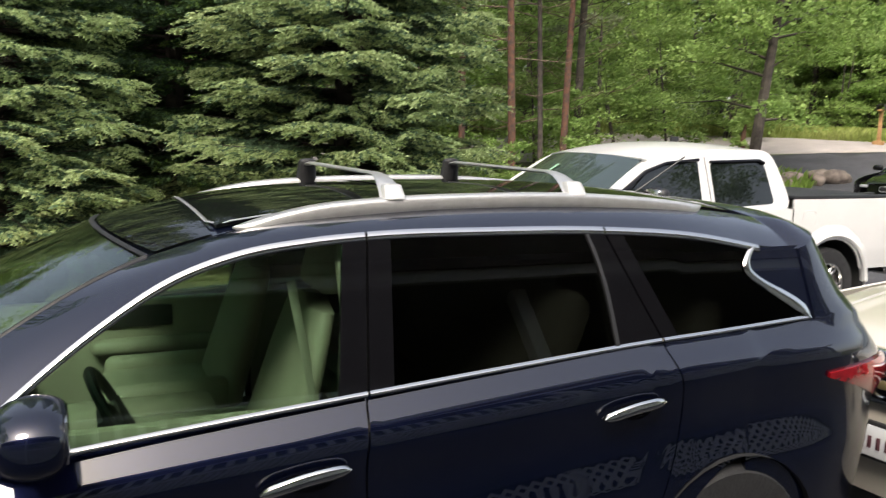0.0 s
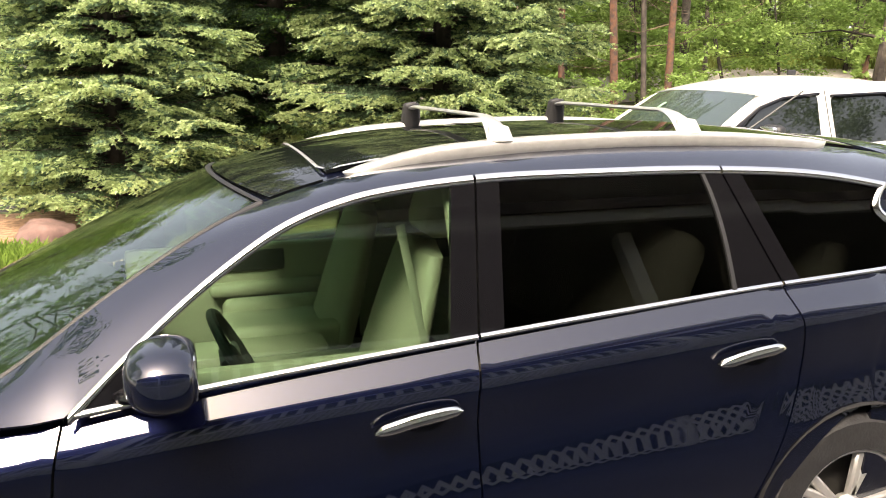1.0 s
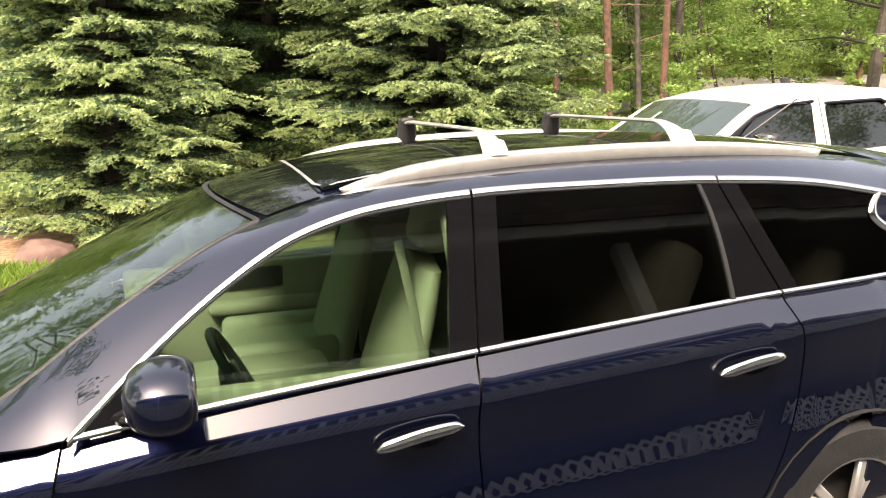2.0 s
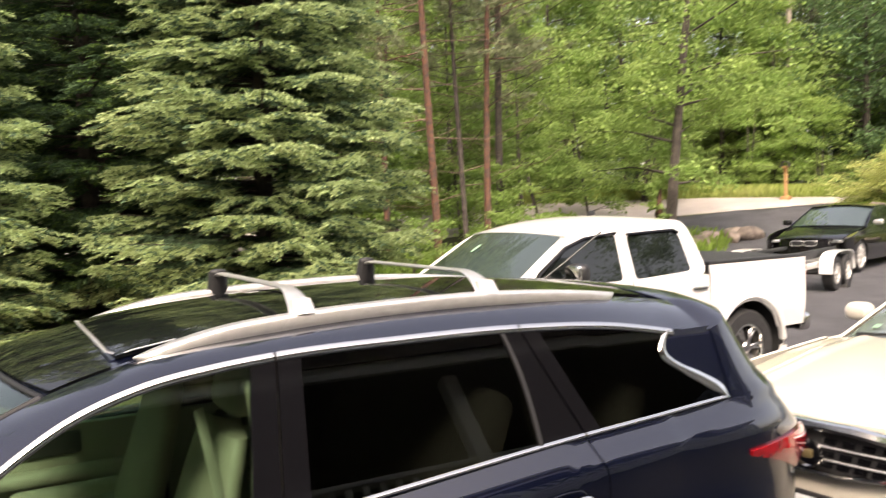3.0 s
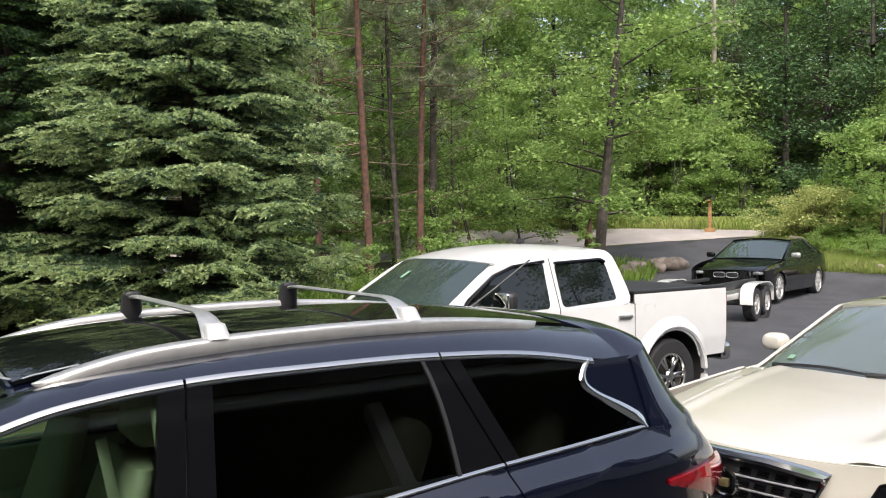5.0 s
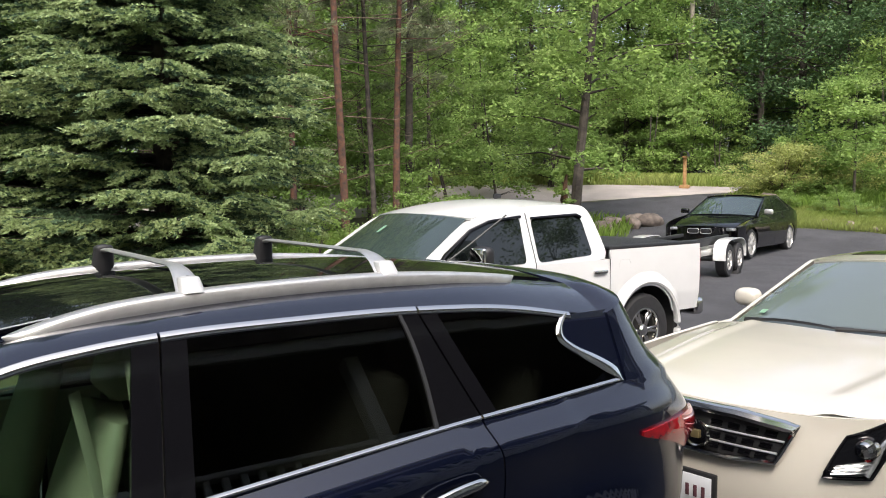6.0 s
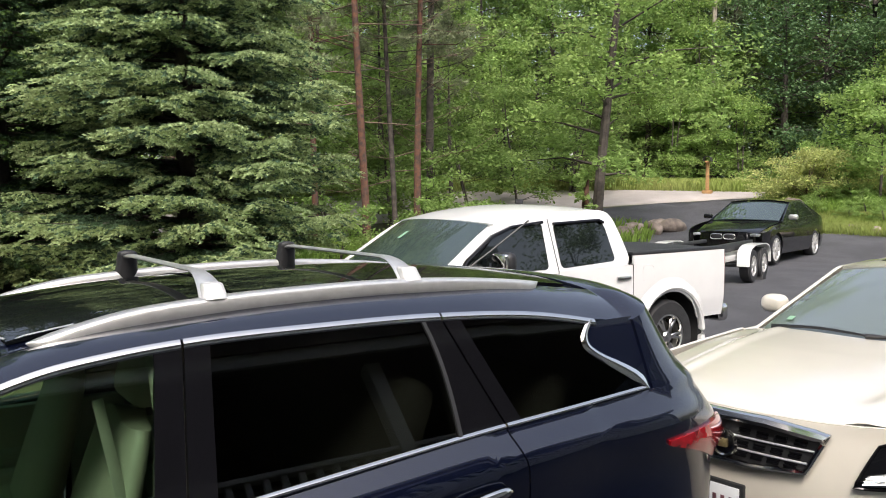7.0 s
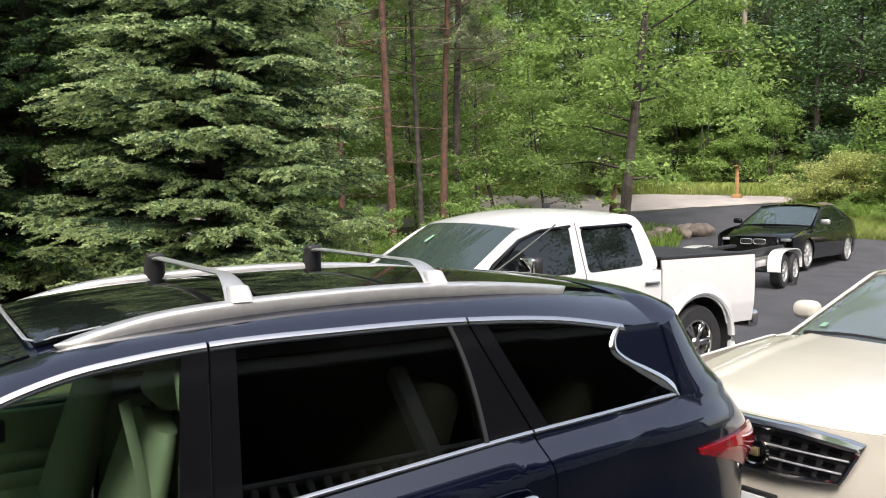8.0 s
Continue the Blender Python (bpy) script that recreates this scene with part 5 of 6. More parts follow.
def sprig(needles, length, spread_r, wide, seed=0):
    """One needled twig along x: thin blades round a stem. Triangles (n, 3, 3)."""
    r = np.random.RandomState(seed)
    tris = []
    for i in range(needles):
        u = length * (0.02 + 0.96 * i / needles)
        a = r.uniform(0, math.tau)
        d = np.array([0.75, math.cos(a), math.sin(a) * 0.8])
        side = np.array([0.3, -math.sin(a), math.cos(a)])
        p = np.array([u, 0, 0])
        tris.append([p - side * wide, p + side * wide, p + d * spread_r * r.uniform(0.8, 1.2)])
    return np.array(tris)


def place(tris, origins, dirs, ups, scales):
    """Copies of a triangle set at many poses; returns (n * k, 3, 3)."""
    d = dirs / np.linalg.norm(dirs, axis=1, keepdims=True)
    s = np.cross(ups, d)
    s /= np.linalg.norm(s, axis=1, keepdims=True) + 1e-9
    u = np.cross(d, s)
    basis = np.stack([d, s, u], axis=1) * scales[:, None, None]
    out = np.einsum("kvc,ncd->nkvd", tris.reshape(-1, 3, 3), basis) + origins[:, None, None, :]
    return out.reshape(-1, 3, 3)


def spruce(name, at, height, radius, seed, mats, label, density=1.0, skirt=0.35, droop=0.20, tip_share=0.85, bare=0.24):
    """Tiers of fan-shaped boughs; each bough carries side twigs set with short needled fingers."""
    r = np.random.RandomState(seed)
    wood, dead = bmesh.new(), bmesh.new()
    trunk_r = height * 0.014
    tube([(0, 0, -0.2), (0, 0, height * 0.4), (0, 0, height)], [trunk_r, trunk_r * 0.65, 0.01], 8, wood)
    O, D, U, S, T = [], [], [], [], []
    z = skirt
    while z < height * 0.985:
        f = z / height
        reach = radius * (1 - f) ** 0.80 * (0.86 + 0.14 * min(1, z / 1.0)) + 0.08
        fine = density if z < 6.8 else density * 0.5
        n = max(7, int((17 if f < 0.6 else 11) * min(1.0, 0.5 + 0.5 * fine)))
        base = r.uniform(0, math.tau)
        for k in range(n):
            a = base + k * math.tau / n + r.uniform(-0.22, 0.22)
            L = reach * (r.uniform(0.80, 1.10) if k % 3 else r.uniform(0.45, 0.75))
            z0 = z + r.uniform(-0.20, 0.20)
            lift = r.uniform(0.02, 0.22)
            sag = droop * r.uniform(0.7, 1.4)
            out = np.array([math.cos(a), math.sin(a), 0.0])
            sidev = np.array([-math.sin(a), math.cos(a), 0.0])

            def along(u):
                return out * (L * u) + np.array([0, 0, z0 + L * (lift * u - sag * u * u + 0.13 * u ** 4) * (1.0 - 0.5 * f)])
            tube([Vector(along(u)) for u in (0.0, 0.35, 0.7, 0.98)], [0.016 * L / 1.5 + 0.006, 0.011 * L / 1.5 + 0.004, 0.006, 0.003], 4, wood)
            if z < 3.2:
                for q in range(5):
                    p = along(r.uniform(0.15, 0.6))
                    e = p + out * r.uniform(0.1, 0.3) + sidev * r.uniform(-0.35, 0.35) + np.array([0, 0, r.uniform(-0.18, 0.05)])
                    tube([Vector(p), Vector(e)], [0.005, 0.002], 3, dead)
            fan = min(0.58, 0.32 * L + 0.06) * r.uniform(0.85, 1.2)
            step = 0.112 / max(0.3, L) / fine ** 0.5
            u = bare + 0.12 * r.rand()
            while u < 1.02:
                p = along(min(u, 1))
                w = fan * min(1.0, (u - bare + 0.12) / 0.22) * (0.28 + 0.72 * max(0.0, 1 - ((u - 0.62) / 0.45) ** 2) ** 0.5 if u > 0.62 else 1.0)
                for sg in (-1, 1):
                    bl = max(0.09, w * r.uniform(0.75, 1.15))
                    bd = out * r.uniform(0.55, 0.9) + sidev * sg * 0.8 + np.array([0, 0, r.uniform(-0.22, 0.08)])
                    bd /= np.linalg.norm(bd)
                    m = max(1, int(bl / (0.082 / fine ** 0.3)))
                    for j in range(m):
                        q = (j + 0.7) / m
                        c = p + bd * bl * q + np.array([0, 0, -0.16 * bl * q * q])
                        rim = max(q, (u - bare) / (1 - bare))
                        for s2 in (-1, 0, 1) if j == m - 1 else (-1, 1):
                            hang = -0.08 - 0.42 * (rim > 0.7) * r.rand() + r.uniform(-0.12, 0.16)
                            O.append(c)
                            D.append(bd * 0.8 + s2 * (out * 0.5 - sidev * sg * 0.45) + np.array([0, 0, hang]))
                            U.append((r.uniform(-0.3, 0.3), r.uniform(-0.3, 0.3), 1.0))
                            S.append(r.uniform(0.75, 1.25))
                            T.append(rim > 0.60 and r.rand() < tip_share * min(1.0, 0.55 + rim - 0.4))
                u += step
        z += (0.33 + 0.10 * r.rand()) * (1 - 0.3 * f)
    O, D, U, S, T = np.array(O), np.array(D, float), np.array(U), np.array(S), np.array(T)
    kinds = [(sprig(8, 0.120, 0.036, 0.0125, s), s) for s in range(3)]
    pick = r.randint(0, 3, len(O))
    th = new(name)
    th.matrix_world = pose(at[0], at[1], ground_z(at[0], at[1]), 0, 0, seed * 31)
    tagged(th, label, "spruce tree")
    part("trunk", wood, BARK, th)
    part("dead_branch", dead, TWIG, th, "bare brown inner twigs")["kind"] = "stuff"
    # outer fingers get the paler colour: new shoots plus painted skylight
    for flag, mat, nm in ((False, mats[0], "needles"), (True, mats[1], "new_growth")):
        tri = np.concatenate([place(k, O[(pick == s) & (T == flag)], D[(pick == s) & (T == flag)], U[(pick == s) & (T == flag)], S[(pick == s) & (T == flag)] * (1.0 if flag else 1.15)) for k, s in kinds])
        v = tri.reshape(-1, 3)
        f = np.arange(len(v)).reshape(-1, 3)
        ob = new(nm, mesh_from(nm, v, f, [mat]))
        ob.parent = th
        tagged(ob, "fresh green branch tips, painted paler for sky light" if flag else "dense blue green needles")
    return th


spruce("blue_spruce", (4.47, 9.75), 11.5, 2.38, 1, (OLD_NEEDLE, LIT_NEW_NEEDLE), "tall blue green spruce with layered branches and pale tips", 1.15)
spruce("blue_spruce", (-0.10, 9.35), 9.5, 1.75, 2, (OLD_NEEDLE, LIT_NEW_NEEDLE), "blue green spruce with pale branch tips beside the path", 1.1)
spruce("dark_fir", (2.35, 12.2), 12.5, 2.5, 3, (FIR_SHADE, FIR_TIP), "fir painted dark as in shade, standing between two spruces", 0.7, tip_share=0.4)
spruce("dark_fir", (3.4, 15.2), 13.0, 2.8, 4, (FIR_SHADE, FIR_TIP), "fir painted dark as in shade, behind the spruces", 0.3, tip_share=0.15)
spruce("dark_fir", (-0.2, 15.6), 13.0, 2.8, 5, (FIR_SHADE, FIR_TIP), "broad fir painted dark as in shade, behind the path", 0.3, tip_share=0.15)


def leaves(count, centres, sizes, leaf, seed, flat=0.45):
    """Many small bent leaves round clump centres; triangles."""
    r = np.random.RandomState(seed)
    k = r.randint(0, len(centres), count)
    p = r.normal(size=(count, 3))
    p /= np.linalg.norm(p, axis=1, keepdims=True)
    p *= (r.rand(count, 1) ** 0.45)
    p = centres[k] + p * sizes[k][:, None] * np.array([1, 1, flat])
    d = r.normal(size=(count, 3)) * np.array([1, 1, 0.55])
    u = r.normal(size=(count, 3)) * 0.45 + np.array([0, 0, 1])
    quad = np.array([[[0, 0, 0], [0.5, -0.33, -0.08], [0.5, 0.33, -0.08]], [[1, 0, -0.02], [0.5, 0.33, -0.08], [0.5, -0.33, -0.08]]])
    return place(quad, p, d, u, leaf * r.uniform(0.7, 1.3, count))


def leafy(name, height, crown_r, count, leaf, mat, bark, seed, trunk_r, low=0.25, label="", category="tree", clumps=60, lean=(0, 0), stems=1):
    """A broadleaf tree or shrub at the origin, with limbs out to clumps of leaves."""
    r = np.random.RandomState(seed)
    th = new(name)
    tagged(th, label, category)
    wood = bmesh.new()
    C, Z = [], []
    for s in range(stems):
        a = r.uniform(0, math.tau)
        foot = np.array([math.cos(a), math.sin(a), 0]) * (0.25 * (stems > 1))
        head = np.array([lean[0] + foot[0] * 4, lean[1] + foot[1] * 4, height * r.uniform(0.86, 0.95)])
        mid = (foot + head) / 2 + np.array([r.uniform(-0.3, 0.3), r.uniform(-0.3, 0.3), 0])
        axis = lambda u: (1 - u) ** 2 * foot + 2 * u * (1 - u) * mid + u * u * head
        tube([Vector(axis(u)) + Vector((0, 0, -0.25 if u == 0 else 0)) for u in (0, 0.2, 0.4, 0.6, 0.8, 1)], [trunk_r * f for f in (1.15, 0.9, 0.75, 0.55, 0.35, 0.1)], 8, wood)
        for i in range(clumps // stems):
            u = low + (1 - low) * (i + r.rand()) / (clumps // stems)
            q = (u - low) / (1 - low)
            reach = crown_r * (0.35 + 0.9 * math.sin(math.pi * min(0.98, 0.18 + 0.80 * q)) ** 0.8) * r.uniform(0.35, 1.05)
            a = r.uniform(0, math.tau)
            b = axis(u)
            e = b + np.array([math.cos(a) * reach, math.sin(a) * reach, reach * r.uniform(-0.05, 0.45)])
            if i % 2 == 0:
                tube([Vector(b), Vector((b + e) / 2 + np.array([0, 0, 0.06 * reach])), Vector(e)], [trunk_r * 0.28 * (1.2 - q), trunk_r * 0.15, 0.008], 4, wood)
            C.append(e)
            Z.append(crown_r * r.uniform(0.22, 0.42))
            if r.rand() < 0.5:
                C.append(b + (e - b) * r.uniform(0.4, 0.8))
                Z.append(crown_r * r.uniform(0.18, 0.3))
    part("trunk", wood, bark, th)
    tri = leaves(count, np.array(C), np.array(Z), leaf, seed + 1)
    v = tri.reshape(-1, 3)
    f = np.arange(len(v)).reshape(-1, 3)
    if len(f) % 2 == 0:
        v = tri.reshape(-1, 6, 3)[:, (0, 1, 3, 2)].reshape(-1, 3)
        f = np.arange(len(v)).reshape(-1, 4)
    crown = new("crown", mesh_from("crown", v, f, [mat]))
    crown.parent = th
    return th


def put(th, x, y, turn=0, size=1.0):
    th.matrix_world = Matrix.Translation((x, y, ground_z(x, y))) @ Matrix.Rotation(radians(turn), 4, "Z") @ Matrix.Diagonal((size, size, size, 1))
    return th


def put_copy(th, x, y, turn, size):
    c = copy_thing(th, Matrix.Translation((x, y, ground_z(x, y))) @ Matrix.Rotation(radians(turn), 4, "Z"))
    c.scale = (size, size, size)
    return c


def pine(name, height, trunk_r, seed, live=0.42, label="", bark=PINE_BARK, needles=PINE_NEEDLE, tufts=420, bend=(0, 0)):
    """A tall pine: bare scaly trunk, thin dead branches, open crown of tufts."""
    r = np.random.RandomState(seed)
    th = new(name)
    tagged(th, label, "pine tree")
    wood, dead = bmesh.new(), bmesh.new()
    axis = lambda u: np.array([bend[0] * u + 0.10 * math.sin(u * 5 + seed), bend[1] * u + 0.08 * math.cos(u * 4), height * u])
    tube([Vector(axis(i / 12)) + Vector((0, 0, -0.3 if i == 0 else 0)) for i in range(13)], [trunk_r * (1.08 - 0.95 * i / 12) for i in range(13)], 10, wood)
    O, D, U, S = [], [], [], []
    for i in range(64):
        u = 0.13 + 0.87 * i / 64
        if u < 0.30 and r.rand() < 0.5:
            continue
        alive = u > live or (u > 0.25 and r.rand() < 0.22)
        L = (0.8 + 2.2 * math.sin(math.pi * min(1, 0.25 + 0.7 * u))) * r.uniform(0.5, 1.0) * (1.15 - 0.7 * max(0, u - live))
        a = r.uniform(0, math.tau)
        b = axis(u)
        e = b + np.array([math.cos(a) * L, math.sin(a) * L, L * r.uniform(-0.25, 0.55)])
        m = (b + e) / 2 + np.array([r.uniform(-0.1, 0.1) * L, r.uniform(-0.1, 0.1) * L, -0.10 * L])
        tube([Vector(b), Vector(m), Vector(e)], [0.017, 0.010, 0.003], 4, wood if alive else dead)
        for j in range(8):
            q = r.uniform(0.25, 1.0)
            c = b + (e - b) * q
            o = np.array([r.uniform(-1, 1), r.uniform(-1, 1), r.uniform(-0.35, 0.45)]) * 0.45
            tube([Vector(c), Vector(c + o)], [0.007, 0.003], 3, wood if alive else dead)
            if alive:
                for t in range(int(tufts / 64 / 2.2)):
                    O.append(c + o * r.uniform(0.3, 1.1)); D.append(o + r.normal(size=3) * 0.3); U.append(r.normal(size=3)); S.append(r.uniform(0.8, 1.3))
    part("trunk", wood, bark, th, "reddish scaly trunk" if bark is PINE_BARK else "")
    part("dead_branch", dead, TWIG, th, "thin bare grey branches")["kind"] = "stuff"
    if O:
        tri = place(sprig(11, 0.16, 0.15, 0.009, seed), np.array(O), np.array(D), np.array(U), np.array(S))
        v = tri.reshape(-1, 3)
        ob = new("needles", mesh_from("needles", v, np.arange(len(v)).reshape(-1, 3), [needles]))
        ob.parent = th
    return th


put(pine("red_pine", 17, 0.100, 21, 0.40, "tall pine with a reddish trunk and thin crown", tufts=900, bend=(-0.5, 0)), 10.55, 15.4)
put(pine("red_pine", 16, 0.100, 22, 0.42, "tall pine with a dark reddish trunk and bare branches", tufts=900, bend=(0.6, 0)), 12.8, 16.5, 40)
put(pine("red_pine", 16, 0.09, 23, 0.40, "tall pine behind the spruce", tufts=900, bend=(0.2, 0.3)), 10.6, 18.2, 80)
put(pine("red_pine", 15, 0.08, 24, 0.45, "slender dark pine in the wood", BARK, tufts=700, bend=(0.2, 0.1)), 12.6, 17.6, 150)
for x, y, n in ((8.5, 21.0, 25), (15.2, 19.5, 26), (7.2, 18.0, 28)):
    put(pine("white_pine", 17, 0.14, n, 0.30, "pine with hazy grey green needles in the wood", BARK, tufts=1300), x, y, n * 30)

put(leafy("oak_tree", 13.5, 2.8, 17000, 0.14, LEAF, BARK, 31, 0.155, 0.16, "leafy oak with a dark leaning trunk beside the driveway", lean=(1.1, -0.7), clumps=80), 17.6, 14.8)
stub = put(leafy("broken_trunk", 2.3, 0.7, 260, 0.15, LEAF, PINE_BARK, 32, 0.20, 0.45, "short broken brown trunk with a few leaves", clumps=6), 17.1, 14.5)

# kinds of wood trees, built once each
KINDS = [
    leafy("maple_tree", 14, 3.3, 9000, 0.20, LEAF, BARK, 41, 0.16, 0.16, "green maple with layered leaves in the wood", clumps=80),
    leafy("maple_tree", 17, 3.6, 9500, 0.22, LEAF_DARK, BARK, 42, 0.18, 0.20, "maple with leaves coloured darker as in the wood's shade", clumps=80),
    leafy("birch_tree", 12, 2.3, 7500, 0.17, LEAF, BARK, 43, 0.10, 0.12, "slender birch with bright leaves", clumps=70),
    leafy("beech_sapling", 6.5, 2.0, 6500, 0.15, LEAF, BARK, 44, 0.06, 0.05, "bright green beech sapling at the wood's edge", clumps=60, stems=2),
    leafy("hazel_shrub", 3.2, 1.5, 4200, 0.13, LEAF, BARK, 45, 0.035, 0.03, "low leafy shrub at the wood's edge", "shrub", clumps=40, stems=3),
    pine("white_pine", 20, 0.19, 46, 0.22, "tall white pine with grey green needles", BARK, tufts=900),
    leafy("hemlock_tree", 15, 3.4, 12000, 0.17, HEMLOCK, BARK, 47, 0.2, 0.03, "dense dark hemlock reaching to the ground", clumps=110),
]
used = set()


def grow(i, x, y, turn, size):
    if i not in used:
        used.add(i)
        return put(KINDS[i], x, y, turn, size)
    return put_copy(KINDS[i], x, y, turn, size)


EYE_X, EYE_Y = 0.85, -2.05
rnd = random.Random(77)


def at_bearing(deg, d):
    return EYE_X + d * math.sin(radians(deg)), EYE_Y + d * math.cos(radians(deg))


# wood's edge, middle rows and deep rows, seen from the porch
for i in range(22):
    b = -22 + 4.6 * i + rnd.uniform(-1.5, 1.5)
    d = (33 if b < 44 else 40) + rnd.uniform(0, 5)
    grow(rnd.choice((3, 3, 2, 4)), *at_bearing(b, d), rnd.uniform(0, 360), rnd.uniform(0.8, 1.15))
for i in range(36):
    b = -24 + 2.9 * i + rnd.uniform(-1, 1)
    d = 39 + rnd.uniform(0, 9) + (4 if b > 44 else 0)
    grow(rnd.choice((0, 1, 2, 0, 5)), *at_bearing(b, d), rnd.uniform(0, 360), rnd.uniform(0.85, 1.15))
for i in range(44):
    b = -26 + 2.45 * i + rnd.uniform(-1, 1)
    d = 53 + rnd.uniform(0, 14)
    grow(rnd.choice((1, 1, 0, 5, 6)), *at_bearing(b, d), rnd.uniform(0, 360), rnd.uniform(1.0, 1.3))
for i in range(44):
    b = -27 + 2.5 * i + rnd.uniform(-1, 1)
    d = 72 + rnd.uniform(0, 14)
    grow(rnd.choice((1, 6, 0)), *at_bearing(b, d), rnd.uniform(0, 360), rnd.uniform(1.3, 1.6))
# nearer growth behind the spruces and round the pines
for b, d, k, s in ((-14, 20, 3, 1.1), (-9, 23, 2, 0.9), (-3, 21, 3, 1.1), (-18, 26, 0, 0.9), (4, 24, 2, 1.0), (11, 25, 3, 1.2), (24, 27, 3, 1.0), (27, 25, 4, 1.0), (31, 27, 3, 0.85), (33.5, 24, 4, 0.9), (37, 27, 4, 1.1), (40, 30, 3, 0.75), (30, 30, 2, 0.9), (35, 33, 2, 0.85), (26, 31, 0, 0.8), (43.0, 33, 4, 1.1), (57.0, 43, 6, 0.95), (59.5, 44, 6, 1.05), (62, 43, 6, 1.0), (65, 45, 6, 1.0), (68, 44, 0, 0.9), (72, 42, 0, 1.0), (50, 45, 0, 0.95), (53, 44, 3, 1.4), (51.5, 50, 6, 0.8), (54.0, 50, 6, 0.8), (49.2, 49, 3, 1.3), (49.8, 40, 3, 0.8), (52.2, 41, 3, 0.85), (54.4, 40, 3, 0.75), (55.5, 48, 3, 1.4)):
    x, y = at_bearing(b, d)
    grow(k, x, y, rnd.uniform(0, 360), s)
for i in range(20):
    grow((3, 6, 3, 4)[i % 4], *at_bearing(20 + 2.6 * i, 46 + 3 * (i % 3)), 70 * i, (1.0, 0.55, 1.2, 1.3)[i % 4])
put(leafy("willow_shrub", 2.0, 1.35, 12000, 0.085, LEAF_PALE, TWIG, 51, 0.04, 0.03, "pale yellow green arching shrub beside the driveway", "shrub", clumps=80, stems=6), *at_bearing(58.0, 31.0))
put(leafy("willow_shrub", 1.5, 1.2, 6000, 0.085, LEAF_PALE, TWIG, 52, 0.03, 0.03, "pale green shrub by the driveway bend", "shrub", clumps=50, stems=5), *at_bearing(60.8, 32))
put(leafy("small_maple", 4.6, 1.7, 5000, 0.14, LEAF, BARK, 53, 0.05, 0.25, "thin young maple with bright leaves by the drive", clumps=40), *at_bearing(62.5, 31))
for b, d, s in ((57.8, 36, 0.6), (60, 37, 0.7), (62.3, 37, 0.75), (64.5, 37.5, 0.8), (66.5, 36, 0.7), (68.5, 36, 0.8), (70.5, 35, 0.8), (59.5, 30.3, 0.35), (61.3, 30.8, 0.4), (63.2, 32.0, 0.42), (65.5, 34, 0.5), (68, 35, 0.5), (61.5, 33.5, 0.5), (63.5, 34, 0.55), (65.5, 33, 0.6), (59.5, 34.5, 0.45), (56.2, 31.5, 0.38), (59.0, 29.0, 0.26), (61.0, 28.6, 0.24), (63.0, 28.4, 0.28), (65.0, 28.6, 0.26), (62.0, 29.6, 0.3), (36, 20.5, 0.45), (33, 19.0, 0.5), (26.5, 16.5, 0.5)):
    grow(4, *at_bearing(b, d), rnd.uniform(0, 360), s)


def meadow(name, label, spots, count, tall, mat, seed, category="grass"):
    """Blades over oblong spots (x, y, rx, ry); one object."""
    r = np.random.RandomState(seed)
    V, F = [], []
    for k in range(count):
        x, y, rx, ry = spots[r.randint(len(spots))]
        a, q = r.uniform(0, math.tau), r.rand() ** 0.5
        px, py = x + rx * q * math.cos(a), y + ry * q * math.sin(a)
        z = ground_z(px, py)
        h, t, w = tall * r.uniform(0.5, 1.2), r.uniform(0, math.tau), tall * 0.035 + 0.004
        lx, ly = h * 0.4 * math.cos(t), h * 0.4 * math.sin(t)
        n = len(V)
        V += [(px - w * math.sin(t), py + w * math.cos(t), z), (px + w * math.sin(t), py - w * math.cos(t), z), (px + lx * 0.4, py + ly * 0.4, z + h * 0.7), (px + lx, py + ly, z + h)]
        F += [(n, n + 1, n + 2), (n + 1, n + 3, n + 2)]
    ob = new(name, mesh_from(name, V, F, [mat]))
    return tagged(ob, label, category, kind="stuff")


meadow("lawn_grass", "bright green tufts of grass at the mulch edge", [(-1.7, 7.0, 1.3, 0.55), (-3.5, 7.0, 1.6, 0.6)], 9000, 0.20, GRASS, 61)
verge = [(*at_bearing(b, 36.0 + (1.0 if b > 44 else 0)), 2.6, 2.2) for b in range(14, 60, 3)]
meadow("verge_plants", "tall green grass and weeds along the street", verge, 26000, 0.5, BANK, 62)
meadow("bed_plants", "green ground cover in the roadside bed", [(*at_bearing(b, 30.2 + (b - 58) * 0.40), 1.9, 1.3) for b in range(58, 78)], 30000, 0.45, GRASS, 63)
meadow("bank_plants", "low yellow green weeds on the bank beside the driveway", [(*at_bearing(b, 28.3 + 0.02 * (b - 58)), 1.5, 1.1) for b in range(57, 72)], 34000, 0.26, BANK, 66)
meadow("island_plants", "low weeds round the pine trunks", [(*at_bearing(b, 19 + 0.25 * (b - 20)), 1.8, 1.6) for b in range(18, 46, 3)], 12000, 0.4, GRASS, 64)


# ---- things by the street ----
mx, my = at_bearing(52.3, 33.5)
mz = ground_z(mx, my)
mb = thing("mailbox", pose(mx, my, mz, 0, 0, 30), "yellow brown wooden mailbox post with a dark box", "mailbox")
part("post", box((0.13, 0.13, 1.25), (0, 0, 0.62), 0.015), POST_WOOD, mb)
part("foot_board", box((0.46, 0.36, 0.16), (0, 0, 0.08), 0.02), POST_WOOD, mb)
part("box", grid(lambda s, t: (-0.34 + 0.60 * s, 0.13 * math.cos(math.pi * t), 1.27 + (0.20 * math.sin(math.pi * t) ** 0.6 if 0 < t < 1 else 0)), 4, 12, thick=0.01), DARK_TRIM, mb)
